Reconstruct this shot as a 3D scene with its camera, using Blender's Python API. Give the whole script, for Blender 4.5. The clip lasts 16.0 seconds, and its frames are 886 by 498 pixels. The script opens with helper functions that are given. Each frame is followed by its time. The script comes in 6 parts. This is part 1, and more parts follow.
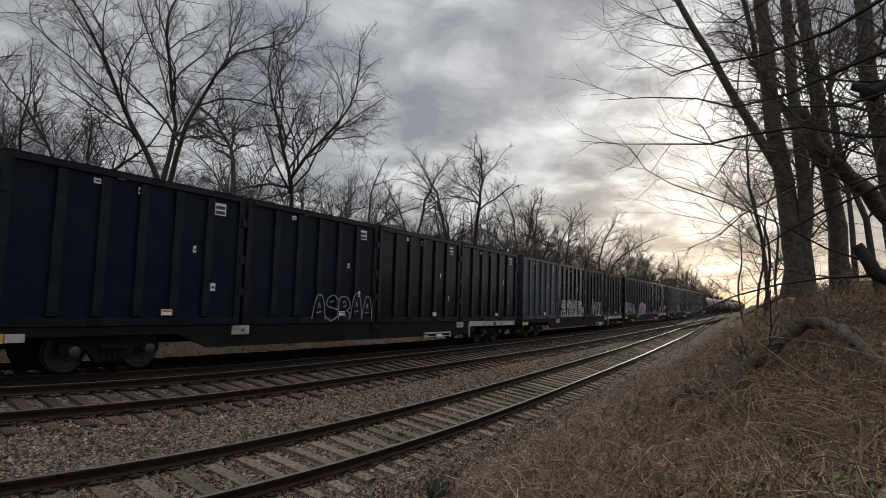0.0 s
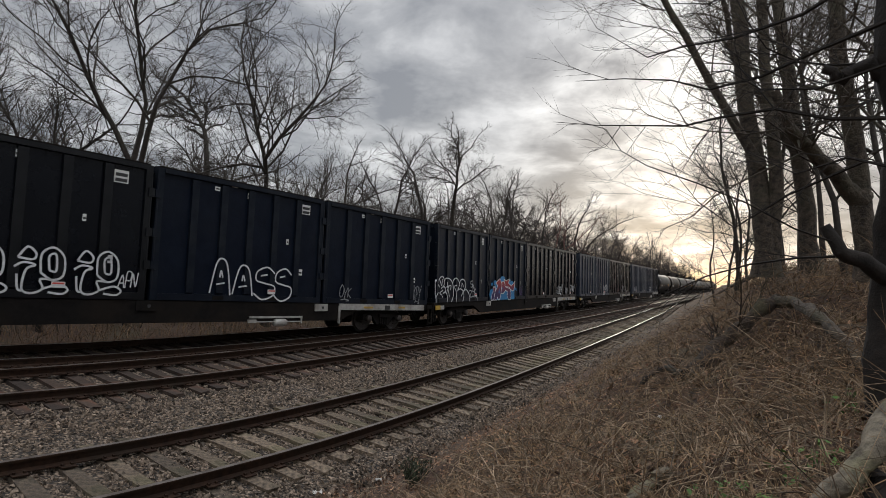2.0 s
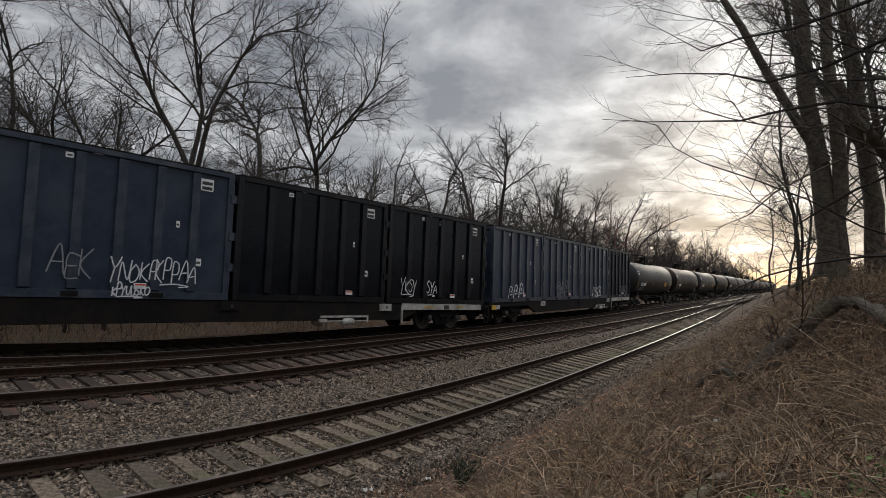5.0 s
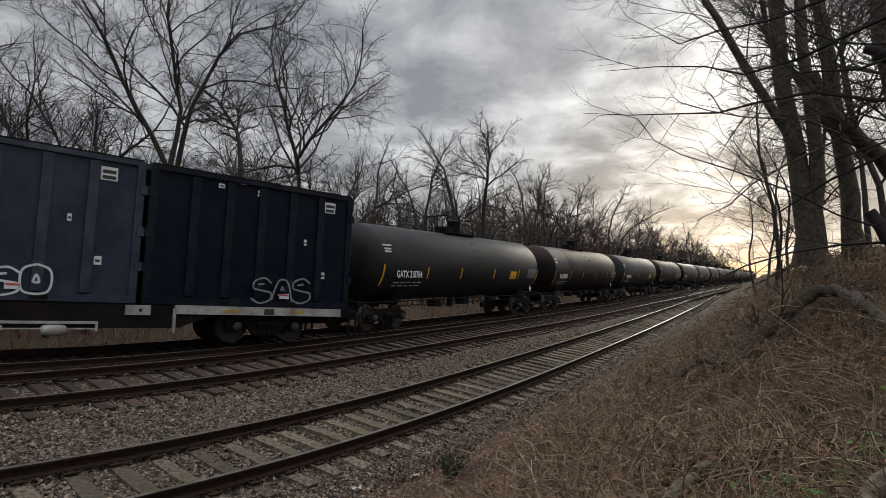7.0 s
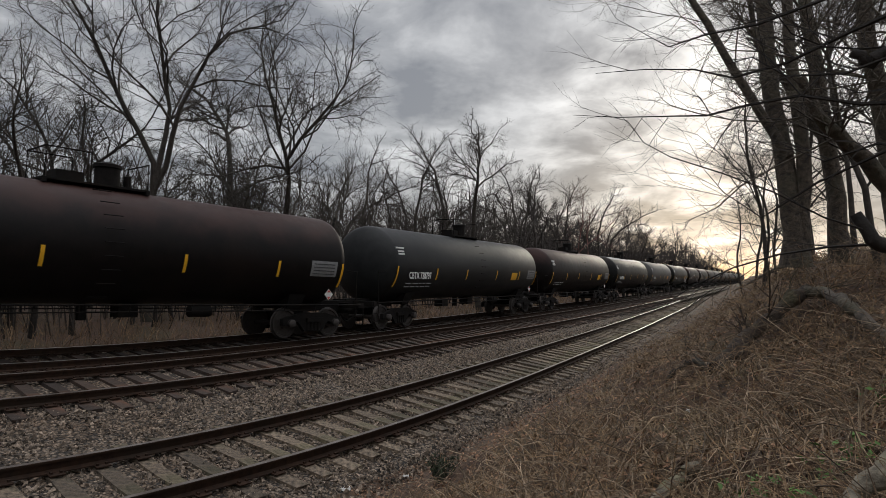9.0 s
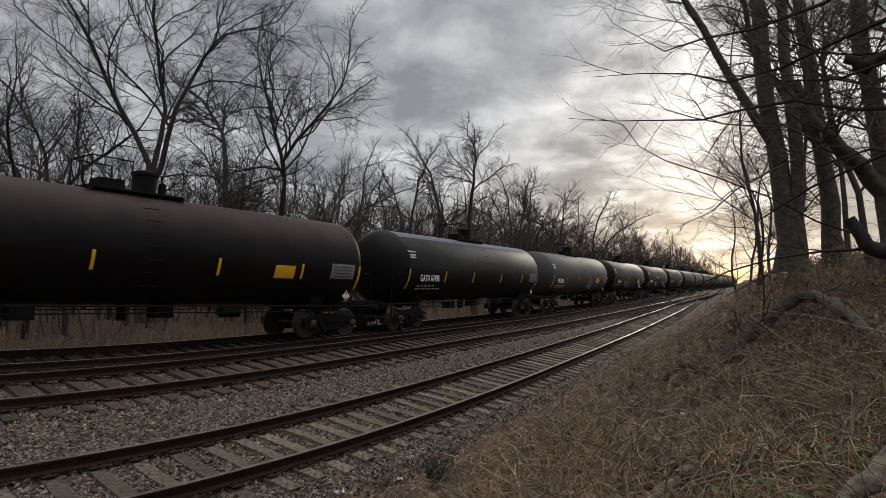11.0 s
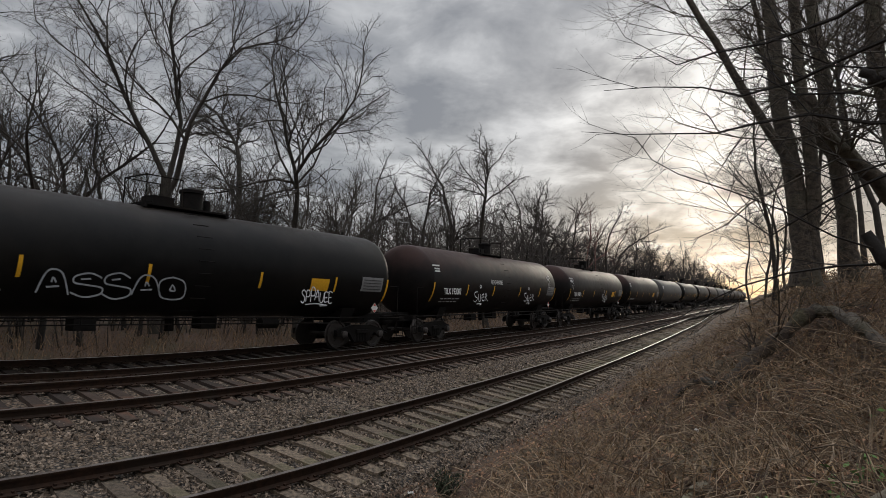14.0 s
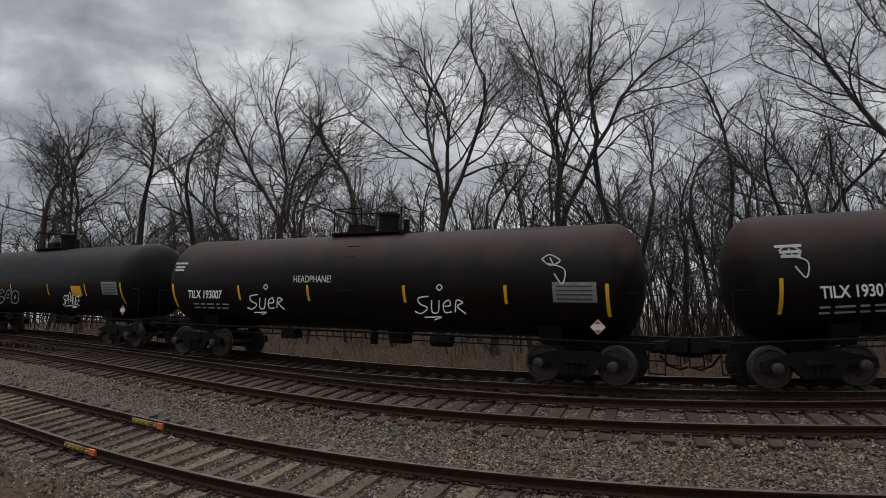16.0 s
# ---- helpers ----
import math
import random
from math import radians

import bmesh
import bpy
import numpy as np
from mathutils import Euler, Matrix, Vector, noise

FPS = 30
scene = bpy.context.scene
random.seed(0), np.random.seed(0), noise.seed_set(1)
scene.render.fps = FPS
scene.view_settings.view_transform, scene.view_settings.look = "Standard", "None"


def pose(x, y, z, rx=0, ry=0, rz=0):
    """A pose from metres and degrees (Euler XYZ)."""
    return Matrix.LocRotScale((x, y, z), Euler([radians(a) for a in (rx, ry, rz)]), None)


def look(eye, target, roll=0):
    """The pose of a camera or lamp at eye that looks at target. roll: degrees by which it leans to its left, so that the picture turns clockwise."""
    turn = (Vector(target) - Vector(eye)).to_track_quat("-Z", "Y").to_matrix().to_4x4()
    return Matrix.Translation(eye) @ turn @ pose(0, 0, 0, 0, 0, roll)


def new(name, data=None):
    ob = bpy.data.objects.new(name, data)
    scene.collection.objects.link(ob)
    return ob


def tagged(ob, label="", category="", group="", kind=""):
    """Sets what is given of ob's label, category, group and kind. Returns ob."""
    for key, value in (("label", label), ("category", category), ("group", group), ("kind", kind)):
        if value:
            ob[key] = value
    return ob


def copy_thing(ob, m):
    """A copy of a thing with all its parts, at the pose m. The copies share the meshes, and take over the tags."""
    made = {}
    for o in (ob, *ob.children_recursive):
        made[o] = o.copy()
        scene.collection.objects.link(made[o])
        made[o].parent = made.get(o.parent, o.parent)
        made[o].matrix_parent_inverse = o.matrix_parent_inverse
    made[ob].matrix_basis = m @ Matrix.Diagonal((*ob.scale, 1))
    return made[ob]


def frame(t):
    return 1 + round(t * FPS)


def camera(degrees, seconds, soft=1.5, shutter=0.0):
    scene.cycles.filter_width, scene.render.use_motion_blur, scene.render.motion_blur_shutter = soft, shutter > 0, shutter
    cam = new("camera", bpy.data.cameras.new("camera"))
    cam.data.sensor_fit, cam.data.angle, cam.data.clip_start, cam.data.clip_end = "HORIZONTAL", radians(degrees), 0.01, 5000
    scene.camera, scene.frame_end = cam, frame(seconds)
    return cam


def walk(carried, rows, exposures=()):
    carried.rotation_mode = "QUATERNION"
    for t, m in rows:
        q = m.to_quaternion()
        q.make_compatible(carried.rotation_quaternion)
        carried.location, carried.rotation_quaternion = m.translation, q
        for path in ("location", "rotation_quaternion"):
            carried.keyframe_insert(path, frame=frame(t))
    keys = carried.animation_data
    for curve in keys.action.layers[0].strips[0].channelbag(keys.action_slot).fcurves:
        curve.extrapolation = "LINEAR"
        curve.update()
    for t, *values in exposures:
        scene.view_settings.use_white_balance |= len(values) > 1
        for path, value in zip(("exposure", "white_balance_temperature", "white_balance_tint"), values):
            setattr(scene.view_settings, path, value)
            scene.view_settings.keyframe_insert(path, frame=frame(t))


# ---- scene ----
cam = camera(70.4, 16.0, 0.8, 0.03)
PATH = [
    (0.0, pose(0, 0, 3, 94.80, -1.65, -0.04)),
    (0.5, pose(0, 0, 3, 93.88, -1.89, -3.19)),
    (1.0, pose(0, 0, 3, 93.82, -2.06, -4.16)),
    (1.5, pose(0, 0, 3, 93.71, -2.01, -4.29)),
    (2.0, pose(0, 0, 3, 93.12, -1.45, -2.14)),
    (2.5, pose(0, 0, 3, 92.20, -0.68, 4.28)),
    (3.0, pose(0, 0, 3, 91.62, -0.24, 14.52)),
    (3.5, pose(0, 0, 3, 91.41, 0.51, 26.16)),
    (4.0, pose(0, 0, 3, 91.96, -0.50, 32.49)),
    (4.5, pose(0, 0, 3, 92.67, -1.61, 14.64)),
    (5.0, pose(0, 0, 3, 93.02, -1.44, 2.27)),
    (7.5, pose(0, 0, 3, 92.66, -0.28, 0.76)),
    (8.0, pose(0, 0, 3, 92.70, -0.35, 0.58)),
    (8.5, pose(0, 0, 3, 92.71, -0.29, 0.33)),
    (9.0, pose(0, 0, 3, 92.79, -0.37, -0.04)),
    (11.5, pose(0, 0, 3, 93.02, -0.66, -0.47)),
    (12.0, pose(0, 0, 3, 92.92, -0.19, 4.10)),
    (12.5, pose(0, 0, 3, 93.36, -0.41, 9.07)),
    (13.0, pose(0, 0, 3, 93.73, -0.83, 7.69)),
    (13.5, pose(0, 0, 3, 94.12, -1.09, 2.78)),
    (14.0, pose(0, 0, 3, 94.16, -0.98, 0.58)),
    (14.5, pose(0, 0, 3, 94.38, 0.37, 5.18)),
    (15.0, pose(0, 0, 3, 94.48, 1.45, 26.88)),
    (15.5, pose(0, 0, 3, 95.78, 2.93, 57.05)),
    (16.0, pose(0, 0, 3, 97.14, 3.15, 63.09)),
]
# the clip's camera darkens its picture when it swings towards the brighter wood
EXPOSURES = [(0.0, -0.05), (1.2, 0.05), (1.8, 0.05), (2.5, -0.10), (3.5, -0.10), (4.2, -0.08), (5.0, -0.08), (11.5, -0.15), (12.5, -0.35), (13.5, -0.20), (14.5, -0.15), (15.2, -0.10), (16.0, -0.06)]
walk(cam, PATH, EXPOSURES)

# ---- world and sun: low sun behind broken cloud, over the far end of the line ----
SUN_AZ, SUN_EL = -24.0, 12.0


def build_world():
    w = bpy.data.worlds.new("overcast_sky")
    scene.world = w
    w.use_nodes = True
    nt = w.node_tree
    nt.nodes.clear()
    N, L = nt.nodes.new, nt.links.new
    out, bg = N("ShaderNodeOutputWorld"), N("ShaderNodeBackground")
    sky = N("ShaderNodeTexSky")
    sky.sky_type, sky.sun_disc = "NISHITA", False
    sky.sun_elevation, sky.sun_rotation = radians(SUN_EL), radians(-SUN_AZ)
    tc = N("ShaderNodeTexCoord")
    # cloud deck: the way is flattened on to a plane overhead, so that the clouds shrink towards the horizon
    sep = N("ShaderNodeSeparateXYZ")
    L(tc.outputs["Generated"], sep.inputs[0])
    hi = N("ShaderNodeMath"); hi.operation = "MAXIMUM"; hi.inputs[1].default_value = 0.0
    L(sep.outputs["Z"], hi.inputs[0])
    add = N("ShaderNodeMath"); add.operation = "ADD"; add.inputs[1].default_value = 0.22
    L(hi.outputs[0], add.inputs[0])
    dx = N("ShaderNodeMath"); dx.operation = "DIVIDE"
    dy = N("ShaderNodeMath"); dy.operation = "DIVIDE"
    L(sep.outputs["X"], dx.inputs[0]); L(add.outputs[0], dx.inputs[1])
    L(sep.outputs["Y"], dy.inputs[0]); L(add.outputs[0], dy.inputs[1])
    com = N("ShaderNodeCombineXYZ")
    L(dx.outputs[0], com.inputs[0]); L(dy.outputs[0], com.inputs[1])
    n1 = N("ShaderNodeTexNoise"); n1.inputs["Scale"].default_value = 2.9; n1.inputs["Detail"].default_value = 8; n1.inputs["Roughness"].default_value = 0.56
    n1.inputs["Distortion"].default_value = 0.25
    n2 = N("ShaderNodeTexNoise"); n2.inputs["Scale"].default_value = 0.62; n2.inputs["Detail"].default_value = 3
    L(com.outputs[0], n1.inputs["Vector"]); L(com.outputs[0], n2.inputs["Vector"])
    mixn = N("ShaderNodeMath"); mixn.operation = "MULTIPLY_ADD"; mixn.inputs[1].default_value = 0.6
    L(n1.outputs[0], mixn.inputs[0])
    half = N("ShaderNodeMath"); half.operation = "MULTIPLY"; half.inputs[1].default_value = 0.4
    L(n2.outputs[0], half.inputs[0]); L(half.outputs[0], mixn.inputs[2])
    ramp = N("ShaderNodeValToRGB")
    cr = ramp.color_ramp
    cr.elements[0].position, cr.elements[0].color = 0.41, (0.30, 0.315, 0.35, 1)
    cr.elements[1].position, cr.elements[1].color = 0.60, (0.86, 0.87, 0.89, 1)
    e = cr.elements.new(0.50); e.color = (0.50, 0.512, 0.54, 1)
    L(mixn.outputs[0], ramp.inputs[0])
    # glow of the sun through the thin places in the deck
    sun = Vector((-math.sin(radians(SUN_AZ)) * math.cos(radians(SUN_EL)), math.cos(radians(SUN_AZ)) * math.cos(radians(SUN_EL)), math.sin(radians(SUN_EL))))
    dot = N("ShaderNodeVectorMath"); dot.operation = "DOT_PRODUCT"; dot.inputs[1].default_value = sun
    L(tc.outputs["Generated"], dot.inputs[0])
    gl = N("ShaderNodeMapRange"); gl.interpolation_type = "SMOOTHSTEP"
    gl.inputs["From Min"].default_value, gl.inputs["From Max"].default_value = 0.955, 1.0
    L(dot.outputs["Value"], gl.inputs["Value"])
    thin = N("ShaderNodeMapRange")
    thin.inputs["From Min"].default_value, thin.inputs["From Max"].default_value = 0.44, 0.60
    thin.inputs["To Min"].default_value, thin.inputs["To Max"].default_value = 0.0, 0.80
    L(mixn.outputs[0], thin.inputs["Value"])
    gm = N("ShaderNodeMath"); gm.operation = "MULTIPLY"
    L(gl.outputs[0], gm.inputs[0]); L(thin.outputs[0], gm.inputs[1])
    glow = N("ShaderNodeMix"); glow.data_type = "RGBA"; glow.blend_type = "ADD"
    L(gm.outputs[0], glow.inputs["Factor"]); L(ramp.outputs[0], glow.inputs["A"])
    glow.inputs["B"].default_value = (0.90, 0.88, 0.82, 1)
    # warm strip low over the horizon, under the deck, on the sun's side
    low = N("ShaderNodeMapRange"); low.interpolation_type = "SMOOTHSTEP"
    low.inputs["From Min"].default_value, low.inputs["From Max"].default_value = 0.050, 0.012
    L(sep.outputs["Z"], low.inputs["Value"])
    g2 = N("ShaderNodeMapRange"); g2.interpolation_type = "SMOOTHSTEP"
    g2.inputs["From Min"].default_value, g2.inputs["From Max"].default_value = 0.966, 0.990
    L(dot.outputs["Value"], g2.inputs["Value"])
    lm = N("ShaderNodeMath"); lm.operation = "MULTIPLY"
    L(low.outputs[0], lm.inputs[0]); L(g2.outputs[0], lm.inputs[1])
    strip = N("ShaderNodeMix"); strip.data_type = "RGBA"
    L(lm.outputs[0], strip.inputs["Factor"]); L(glow.outputs["Result"], strip.inputs["A"])
    strip.inputs["B"].default_value = (0.95, 0.78, 0.46, 1)
    # the blue sky above the deck shows through by a little
    sk = N("ShaderNodeMix"); sk.data_type = "RGBA"; sk.blend_type = "ADD"; sk.inputs["Factor"].default_value = 0.012
    L(strip.outputs["Result"], sk.inputs["A"]); L(sky.outputs[0], sk.inputs["B"])
    # an overcast sky is brightest overhead
    zen = N("ShaderNodeMapRange"); zen.interpolation_type = "SMOOTHSTEP"
    zen.inputs["From Min"].default_value, zen.inputs["From Max"].default_value = 0.45, 0.95
    zen.inputs["To Min"].default_value, zen.inputs["To Max"].default_value = 1.0, 3.4
    L(sep.outputs["Z"], zen.inputs["Value"])
    up = N("ShaderNodeVectorMath"); up.operation = "SCALE"
    L(sk.outputs["Result"], up.inputs[0]); L(zen.outputs[0], up.inputs["Scale"])
    L(up.outputs[0], bg.inputs["Color"])
    bg.inputs["Strength"].default_value = 0.82
    L(bg.outputs[0], out.inputs[0])
    lamp = bpy.data.lights.new("sun", "SUN")
    lamp.energy, lamp.angle, lamp.color = 0.55, radians(14), (1.0, 0.90, 0.74)
    ob = new("sun", lamp)
    ob.matrix_world = look(sun * 50, (0, 0, 0))


build_world()


# ---- materials ----
def mat(name, c1, c2, scale=6.0, rough=0.7, metal=0.0, bump=0.2, dist=0.01, c3=None, big=0.8, amount=0.5, rvar=0.15, island=0.0, obrand=0.0, spec=0.5):
    """A surface with grain (scale, in 1/m) between c1 and c2, and broad stains of c3."""
    m = bpy.data.materials.new(name)
    m.use_nodes = True
    nt = m.node_tree
    N, L = nt.nodes.new, nt.links.new
    b = nt.nodes["Principled BSDF"]
    tc = N("ShaderNodeTexCoord")
    n = N("ShaderNodeTexNoise"); n.inputs["Scale"].default_value = scale; n.inputs["Detail"].default_value = 6; n.inputs["Roughness"].default_value = 0.65
    L(tc.outputs["Object"], n.inputs["Vector"])
    mr = N("ShaderNodeMapRange"); mr.inputs["From Min"].default_value, mr.inputs["From Max"].default_value = 0.32, 0.68
    L(n.outputs[0], mr.inputs["Value"])
    mx = N("ShaderNodeMix"); mx.data_type = "RGBA"
    mx.inputs["A"].default_value, mx.inputs["B"].default_value = (*c1, 1), (*c2, 1)
    L(mr.outputs[0], mx.inputs["Factor"])
    col = mx.outputs["Result"]
    if c3:
        g = N("ShaderNodeTexNoise"); g.inputs["Scale"].default_value = big; g.inputs["Detail"].default_value = 4
        L(tc.outputs["Object"], g.inputs["Vector"])
        gr = N("ShaderNodeMapRange"); gr.inputs["From Min"].default_value, gr.inputs["From Max"].default_value = 0.48, 0.66
        gr.inputs["To Max"].default_value = amount
        L(g.outputs[0], gr.inputs["Value"])
        m2 = N("ShaderNodeMix"); m2.data_type = "RGBA"; m2.inputs["B"].default_value = (*c3, 1)
        L(gr.outputs[0], m2.inputs["Factor"]); L(col, m2.inputs["A"])
        col = m2.outputs["Result"]
    if island or obrand:
        src = N("ShaderNodeNewGeometry").outputs["Random Per Island"] if island else N("ShaderNodeObjectInfo").outputs["Random"]
        k = island or obrand
        r = N("ShaderNodeMapRange"); r.inputs["To Min"].default_value, r.inputs["To Max"].default_value = 1 - k, 1 + k
        L(src, r.inputs["Value"])
        hs = N("ShaderNodeHueSaturation"); L(col, hs.inputs["Color"]); L(r.outputs[0], hs.inputs["Value"])
        col = hs.outputs[0]
    L(col, b.inputs["Base Color"])
    rr = N("ShaderNodeMapRange"); rr.inputs["To Min"].default_value, rr.inputs["To Max"].default_value = max(0.03, rough - rvar), min(1, rough + rvar)
    L(n.outputs[0], rr.inputs["Value"]); L(rr.outputs[0], b.inputs["Roughness"])
    b.inputs["Metallic"].default_value = metal
    b.inputs["Specular IOR Level"].default_value = spec
    if bump:
        bp = N("ShaderNodeBump"); bp.inputs["Strength"].default_value, bp.inputs["Distance"].default_value = bump, dist
        L(n.outputs[0], bp.inputs["Height"]); L(bp.outputs[0], b.inputs["Normal"])
    return m


M = {
    "soil": mat("leaf_litter_soil", (0.011, 0.006, 0.004), (0.130, 0.070, 0.038), 11, 0.95, 0, 1.0, 0.07, (0.050, 0.046, 0.020), 0.6, 0.5),
    "ballast": mat("grey_ballast", (0.020, 0.017, 0.015), (0.20, 0.170, 0.150), 22, 0.92, 0, 1.0, 0.06, (0.10, 0.085, 0.07), 0.7, 0.6),
    "stone": mat("ballast_stone", (0.045, 0.034, 0.026), (0.26, 0.198, 0.146), 14, 0.9, 0, 0.4, 0.02, island=0.8),
    "rail": mat("rusty_rail_steel", (0.014, 0.0075, 0.005), (0.042, 0.022, 0.013), 12, 0.85, 0.0, 0.3, 0.004, (0.024, 0.017, 0.012), 1.5, 0.7, spec=0.2),
    "railhead": mat("polished_rail_head", (0.40, 0.38, 0.36), (0.50, 0.48, 0.46), 6, 0.34, 0.9, 0, 0, rvar=0.05),
    "railhead_dull": mat("dull_rail_head", (0.13, 0.105, 0.09), (0.22, 0.19, 0.17), 7, 0.40, 0.7, 0, 0, (0.07, 0.045, 0.03), 1.1, 0.6, rvar=0.08),
    "tie": mat("weathered_sleeper_wood", (0.022, 0.015, 0.010), (0.215, 0.162, 0.113), 13, 0.95, 0, 0.9, 0.03, (0.075, 0.072, 0.030), 1.4, 0.5, obrand=0.45),
    "tie_dark": mat("tarred_sleeper_wood", (0.020, 0.012, 0.008), (0.050, 0.030, 0.020), 11, 0.95, 0, 0.6, 0.02, (0.15, 0.062, 0.030), 0.9, 0.6, obrand=0.4),
    "navy": mat("navy_container_paint", (0.0032, 0.0058, 0.0130), (0.0066, 0.0105, 0.0205), 2.2, 0.42, 0, 0.35, 0.04, (0.009, 0.012, 0.018), 0.6, 0.5, rvar=0.14, spec=0.10),
    "blackc": mat("black_container_paint", (0.0018, 0.0025, 0.0048), (0.0038, 0.0050, 0.0085), 0.9, 0.26, 0, 0.25, 0.06, (0.008, 0.010, 0.013), 0.7, 0.4, rvar=0.14, spec=0.18),
    "bluec": mat("faded_blue_container_paint", (0.013, 0.020, 0.036), (0.026, 0.037, 0.060), 2.2, 0.42, 0, 0.25, 0.03, (0.044, 0.053, 0.068), 0.6, 0.5, rvar=0.14, spec=0.25),
    "navy_worn": mat("scuffed_navy_paint", (0.0035, 0.0058, 0.0115), (0.0085, 0.0125, 0.0210), 5, 0.42, 0, 0.3, 0.01, (0.022, 0.026, 0.031), 1.3, 0.6, rvar=0.12, spec=0.14),
    "blackc_worn": mat("scuffed_black_paint", (0.0025, 0.003, 0.0045), (0.006, 0.007, 0.009), 5, 0.34, 0, 0.3, 0.01, (0.018, 0.019, 0.021), 1.3, 0.5, rvar=0.12, spec=0.25),
    "bluec_worn": mat("scuffed_faded_blue_paint", (0.015, 0.022, 0.037), (0.032, 0.042, 0.062), 5, 0.42, 0, 0.3, 0.01, (0.065, 0.073, 0.085), 1.3, 0.7, rvar=0.12, spec=0.3),
    "underframe": mat("grimy_black_underframe", (0.005, 0.0045, 0.0043), (0.014, 0.012, 0.011), 7, 0.85, 0.1, 0.3, 0.01, (0.022, 0.016, 0.012), 1.2, 0.5, spec=0.15),
    "white": mat("dirty_white_paint", (0.42, 0.41, 0.38), (0.62, 0.61, 0.58), 9, 0.7, 0, 0.15, 0.004, (0.22, 0.20, 0.17), 2.0, 0.6),
    "label": mat("white_decal", (0.62, 0.62, 0.60), (0.74, 0.74, 0.72), 15, 0.6, 0, 0, 0),
    "ink": mat("black_print", (0.02, 0.02, 0.02), (0.04, 0.04, 0.04), 15, 0.6, 0, 0, 0),
    "redlab": mat("red_decal", (0.50, 0.05, 0.04), (0.60, 0.08, 0.06), 15, 0.6, 0, 0, 0),
    "yellow": mat("yellow_reflector", (0.72, 0.36, 0.01), (0.85, 0.46, 0.03), 15, 0.4, 0, 0, 0),
    "orange": mat("orange_paint", (0.75, 0.12, 0.02), (0.85, 0.20, 0.05), 12, 0.6, 0, 0.1, 0.003),
    "spray": mat("white_spray_paint", (0.50, 0.51, 0.52), (0.68, 0.69, 0.70), 12, 0.7, 0, 0, 0),
    "grey_spray": mat("faded_grey_spray_paint", (0.16, 0.17, 0.18), (0.26, 0.27, 0.28), 12, 0.7, 0, 0, 0),
    "redspray": mat("red_spray_paint", (0.22, 0.012, 0.014), (0.30, 0.022, 0.02), 3, 0.6, 0, 0, 0),
    "purple": mat("purple_spray_paint", (0.030, 0.012, 0.075), (0.06, 0.025, 0.13), 3, 0.6, 0, 0, 0),
    "cyan": mat("blue_spray_paint", (0.01, 0.15, 0.36), (0.02, 0.22, 0.48), 3, 0.6, 0, 0, 0),
    "tank": mat("sooty_black_tank_paint", (0.0035, 0.0033, 0.0033), (0.008, 0.0075, 0.0072), 3, 0.48, 0, 0.12, 0.01, (0.014, 0.012, 0.010), 0.5, 0.6, rvar=0.12, spec=0.16),
    "tank_brown": mat("rusty_brown_black_tank_paint", (0.0042, 0.0034, 0.0033), (0.0095, 0.0068, 0.0062), 3, 0.50, 0, 0.12, 0.01, (0.016, 0.010, 0.008), 0.5, 0.6, rvar=0.12, spec=0.16),
    "tank_grey": mat("dusty_grey_tank_paint", (0.011, 0.0115, 0.012), (0.019, 0.0195, 0.020), 3, 0.5, 0, 0.12, 0.01, (0.028, 0.027, 0.026), 0.5, 0.6, rvar=0.12, spec=0.22),
    "tank_tan": mat("tan_dusted_tank_paint", (0.12, 0.10, 0.07), (0.19, 0.16, 0.11), 3, 0.6, 0, 0.12, 0.01, (0.06, 0.05, 0.04), 0.6, 0.6, rvar=0.12),
    "bluegrey": mat("blue_grey_top_band", (0.075, 0.085, 0.105), (0.10, 0.112, 0.135), 3, 0.5, 0, 0.1, 0.01),
    "wheel": mat("worn_wheel_steel", (0.035, 0.030, 0.028), (0.075, 0.064, 0.058), 12, 0.6, 0.5, 0.2, 0.004),
    "bark_bank": mat("furrowed_grey_bark", (0.018, 0.014, 0.011), (0.125, 0.098, 0.073), 11, 0.95, 0, 1.0, 0.06, (0.095, 0.088, 0.055), 1.5, 0.5),
    "bark": mat("grey_brown_bark", (0.020, 0.016, 0.013), (0.062, 0.050, 0.040), 9, 0.95, 0, 0.8, 0.03, (0.05, 0.05, 0.034), 1.0, 0.4),
    "bark_dark": mat("dark_bark", (0.007, 0.005, 0.004), (0.024, 0.018, 0.014), 9, 0.95, 0, 0.8, 0.03),
    "bark_far": mat("hazy_far_bark", (0.026, 0.020, 0.017), (0.052, 0.041, 0.035), 3, 0.95, 0, 0, 0),
    "bark_red": mat("reddish_budding_twigs", (0.11, 0.050, 0.042), (0.16, 0.08, 0.066), 3, 0.95, 0, 0, 0),
    "brush": mat("dry_brush_stems", (0.032, 0.019, 0.010), (0.310, 0.200, 0.112), 8, 0.95, 0, 0, 0, island=0.7),
    "cane": mat("pale_bramble_canes", (0.065, 0.045, 0.029), (0.36, 0.268, 0.180), 9, 0.9, 0, 0, 0, island=0.6),
    "grass": mat("dry_straw_grass", (0.075, 0.049, 0.026), (0.32, 0.212, 0.118), 6, 0.95, 0, 0, 0, (0.085, 0.082, 0.032), 0.5, 0.4, island=0.6),
    "leaf": mat("dead_leaves", (0.105, 0.050, 0.028), (0.34, 0.200, 0.120), 10, 0.9, 0, 0, 0, island=0.7),
    "green": mat("young_green_leaves", (0.06, 0.13, 0.03), (0.12, 0.23, 0.05), 10, 0.7, 0, 0, 0, island=0.3),
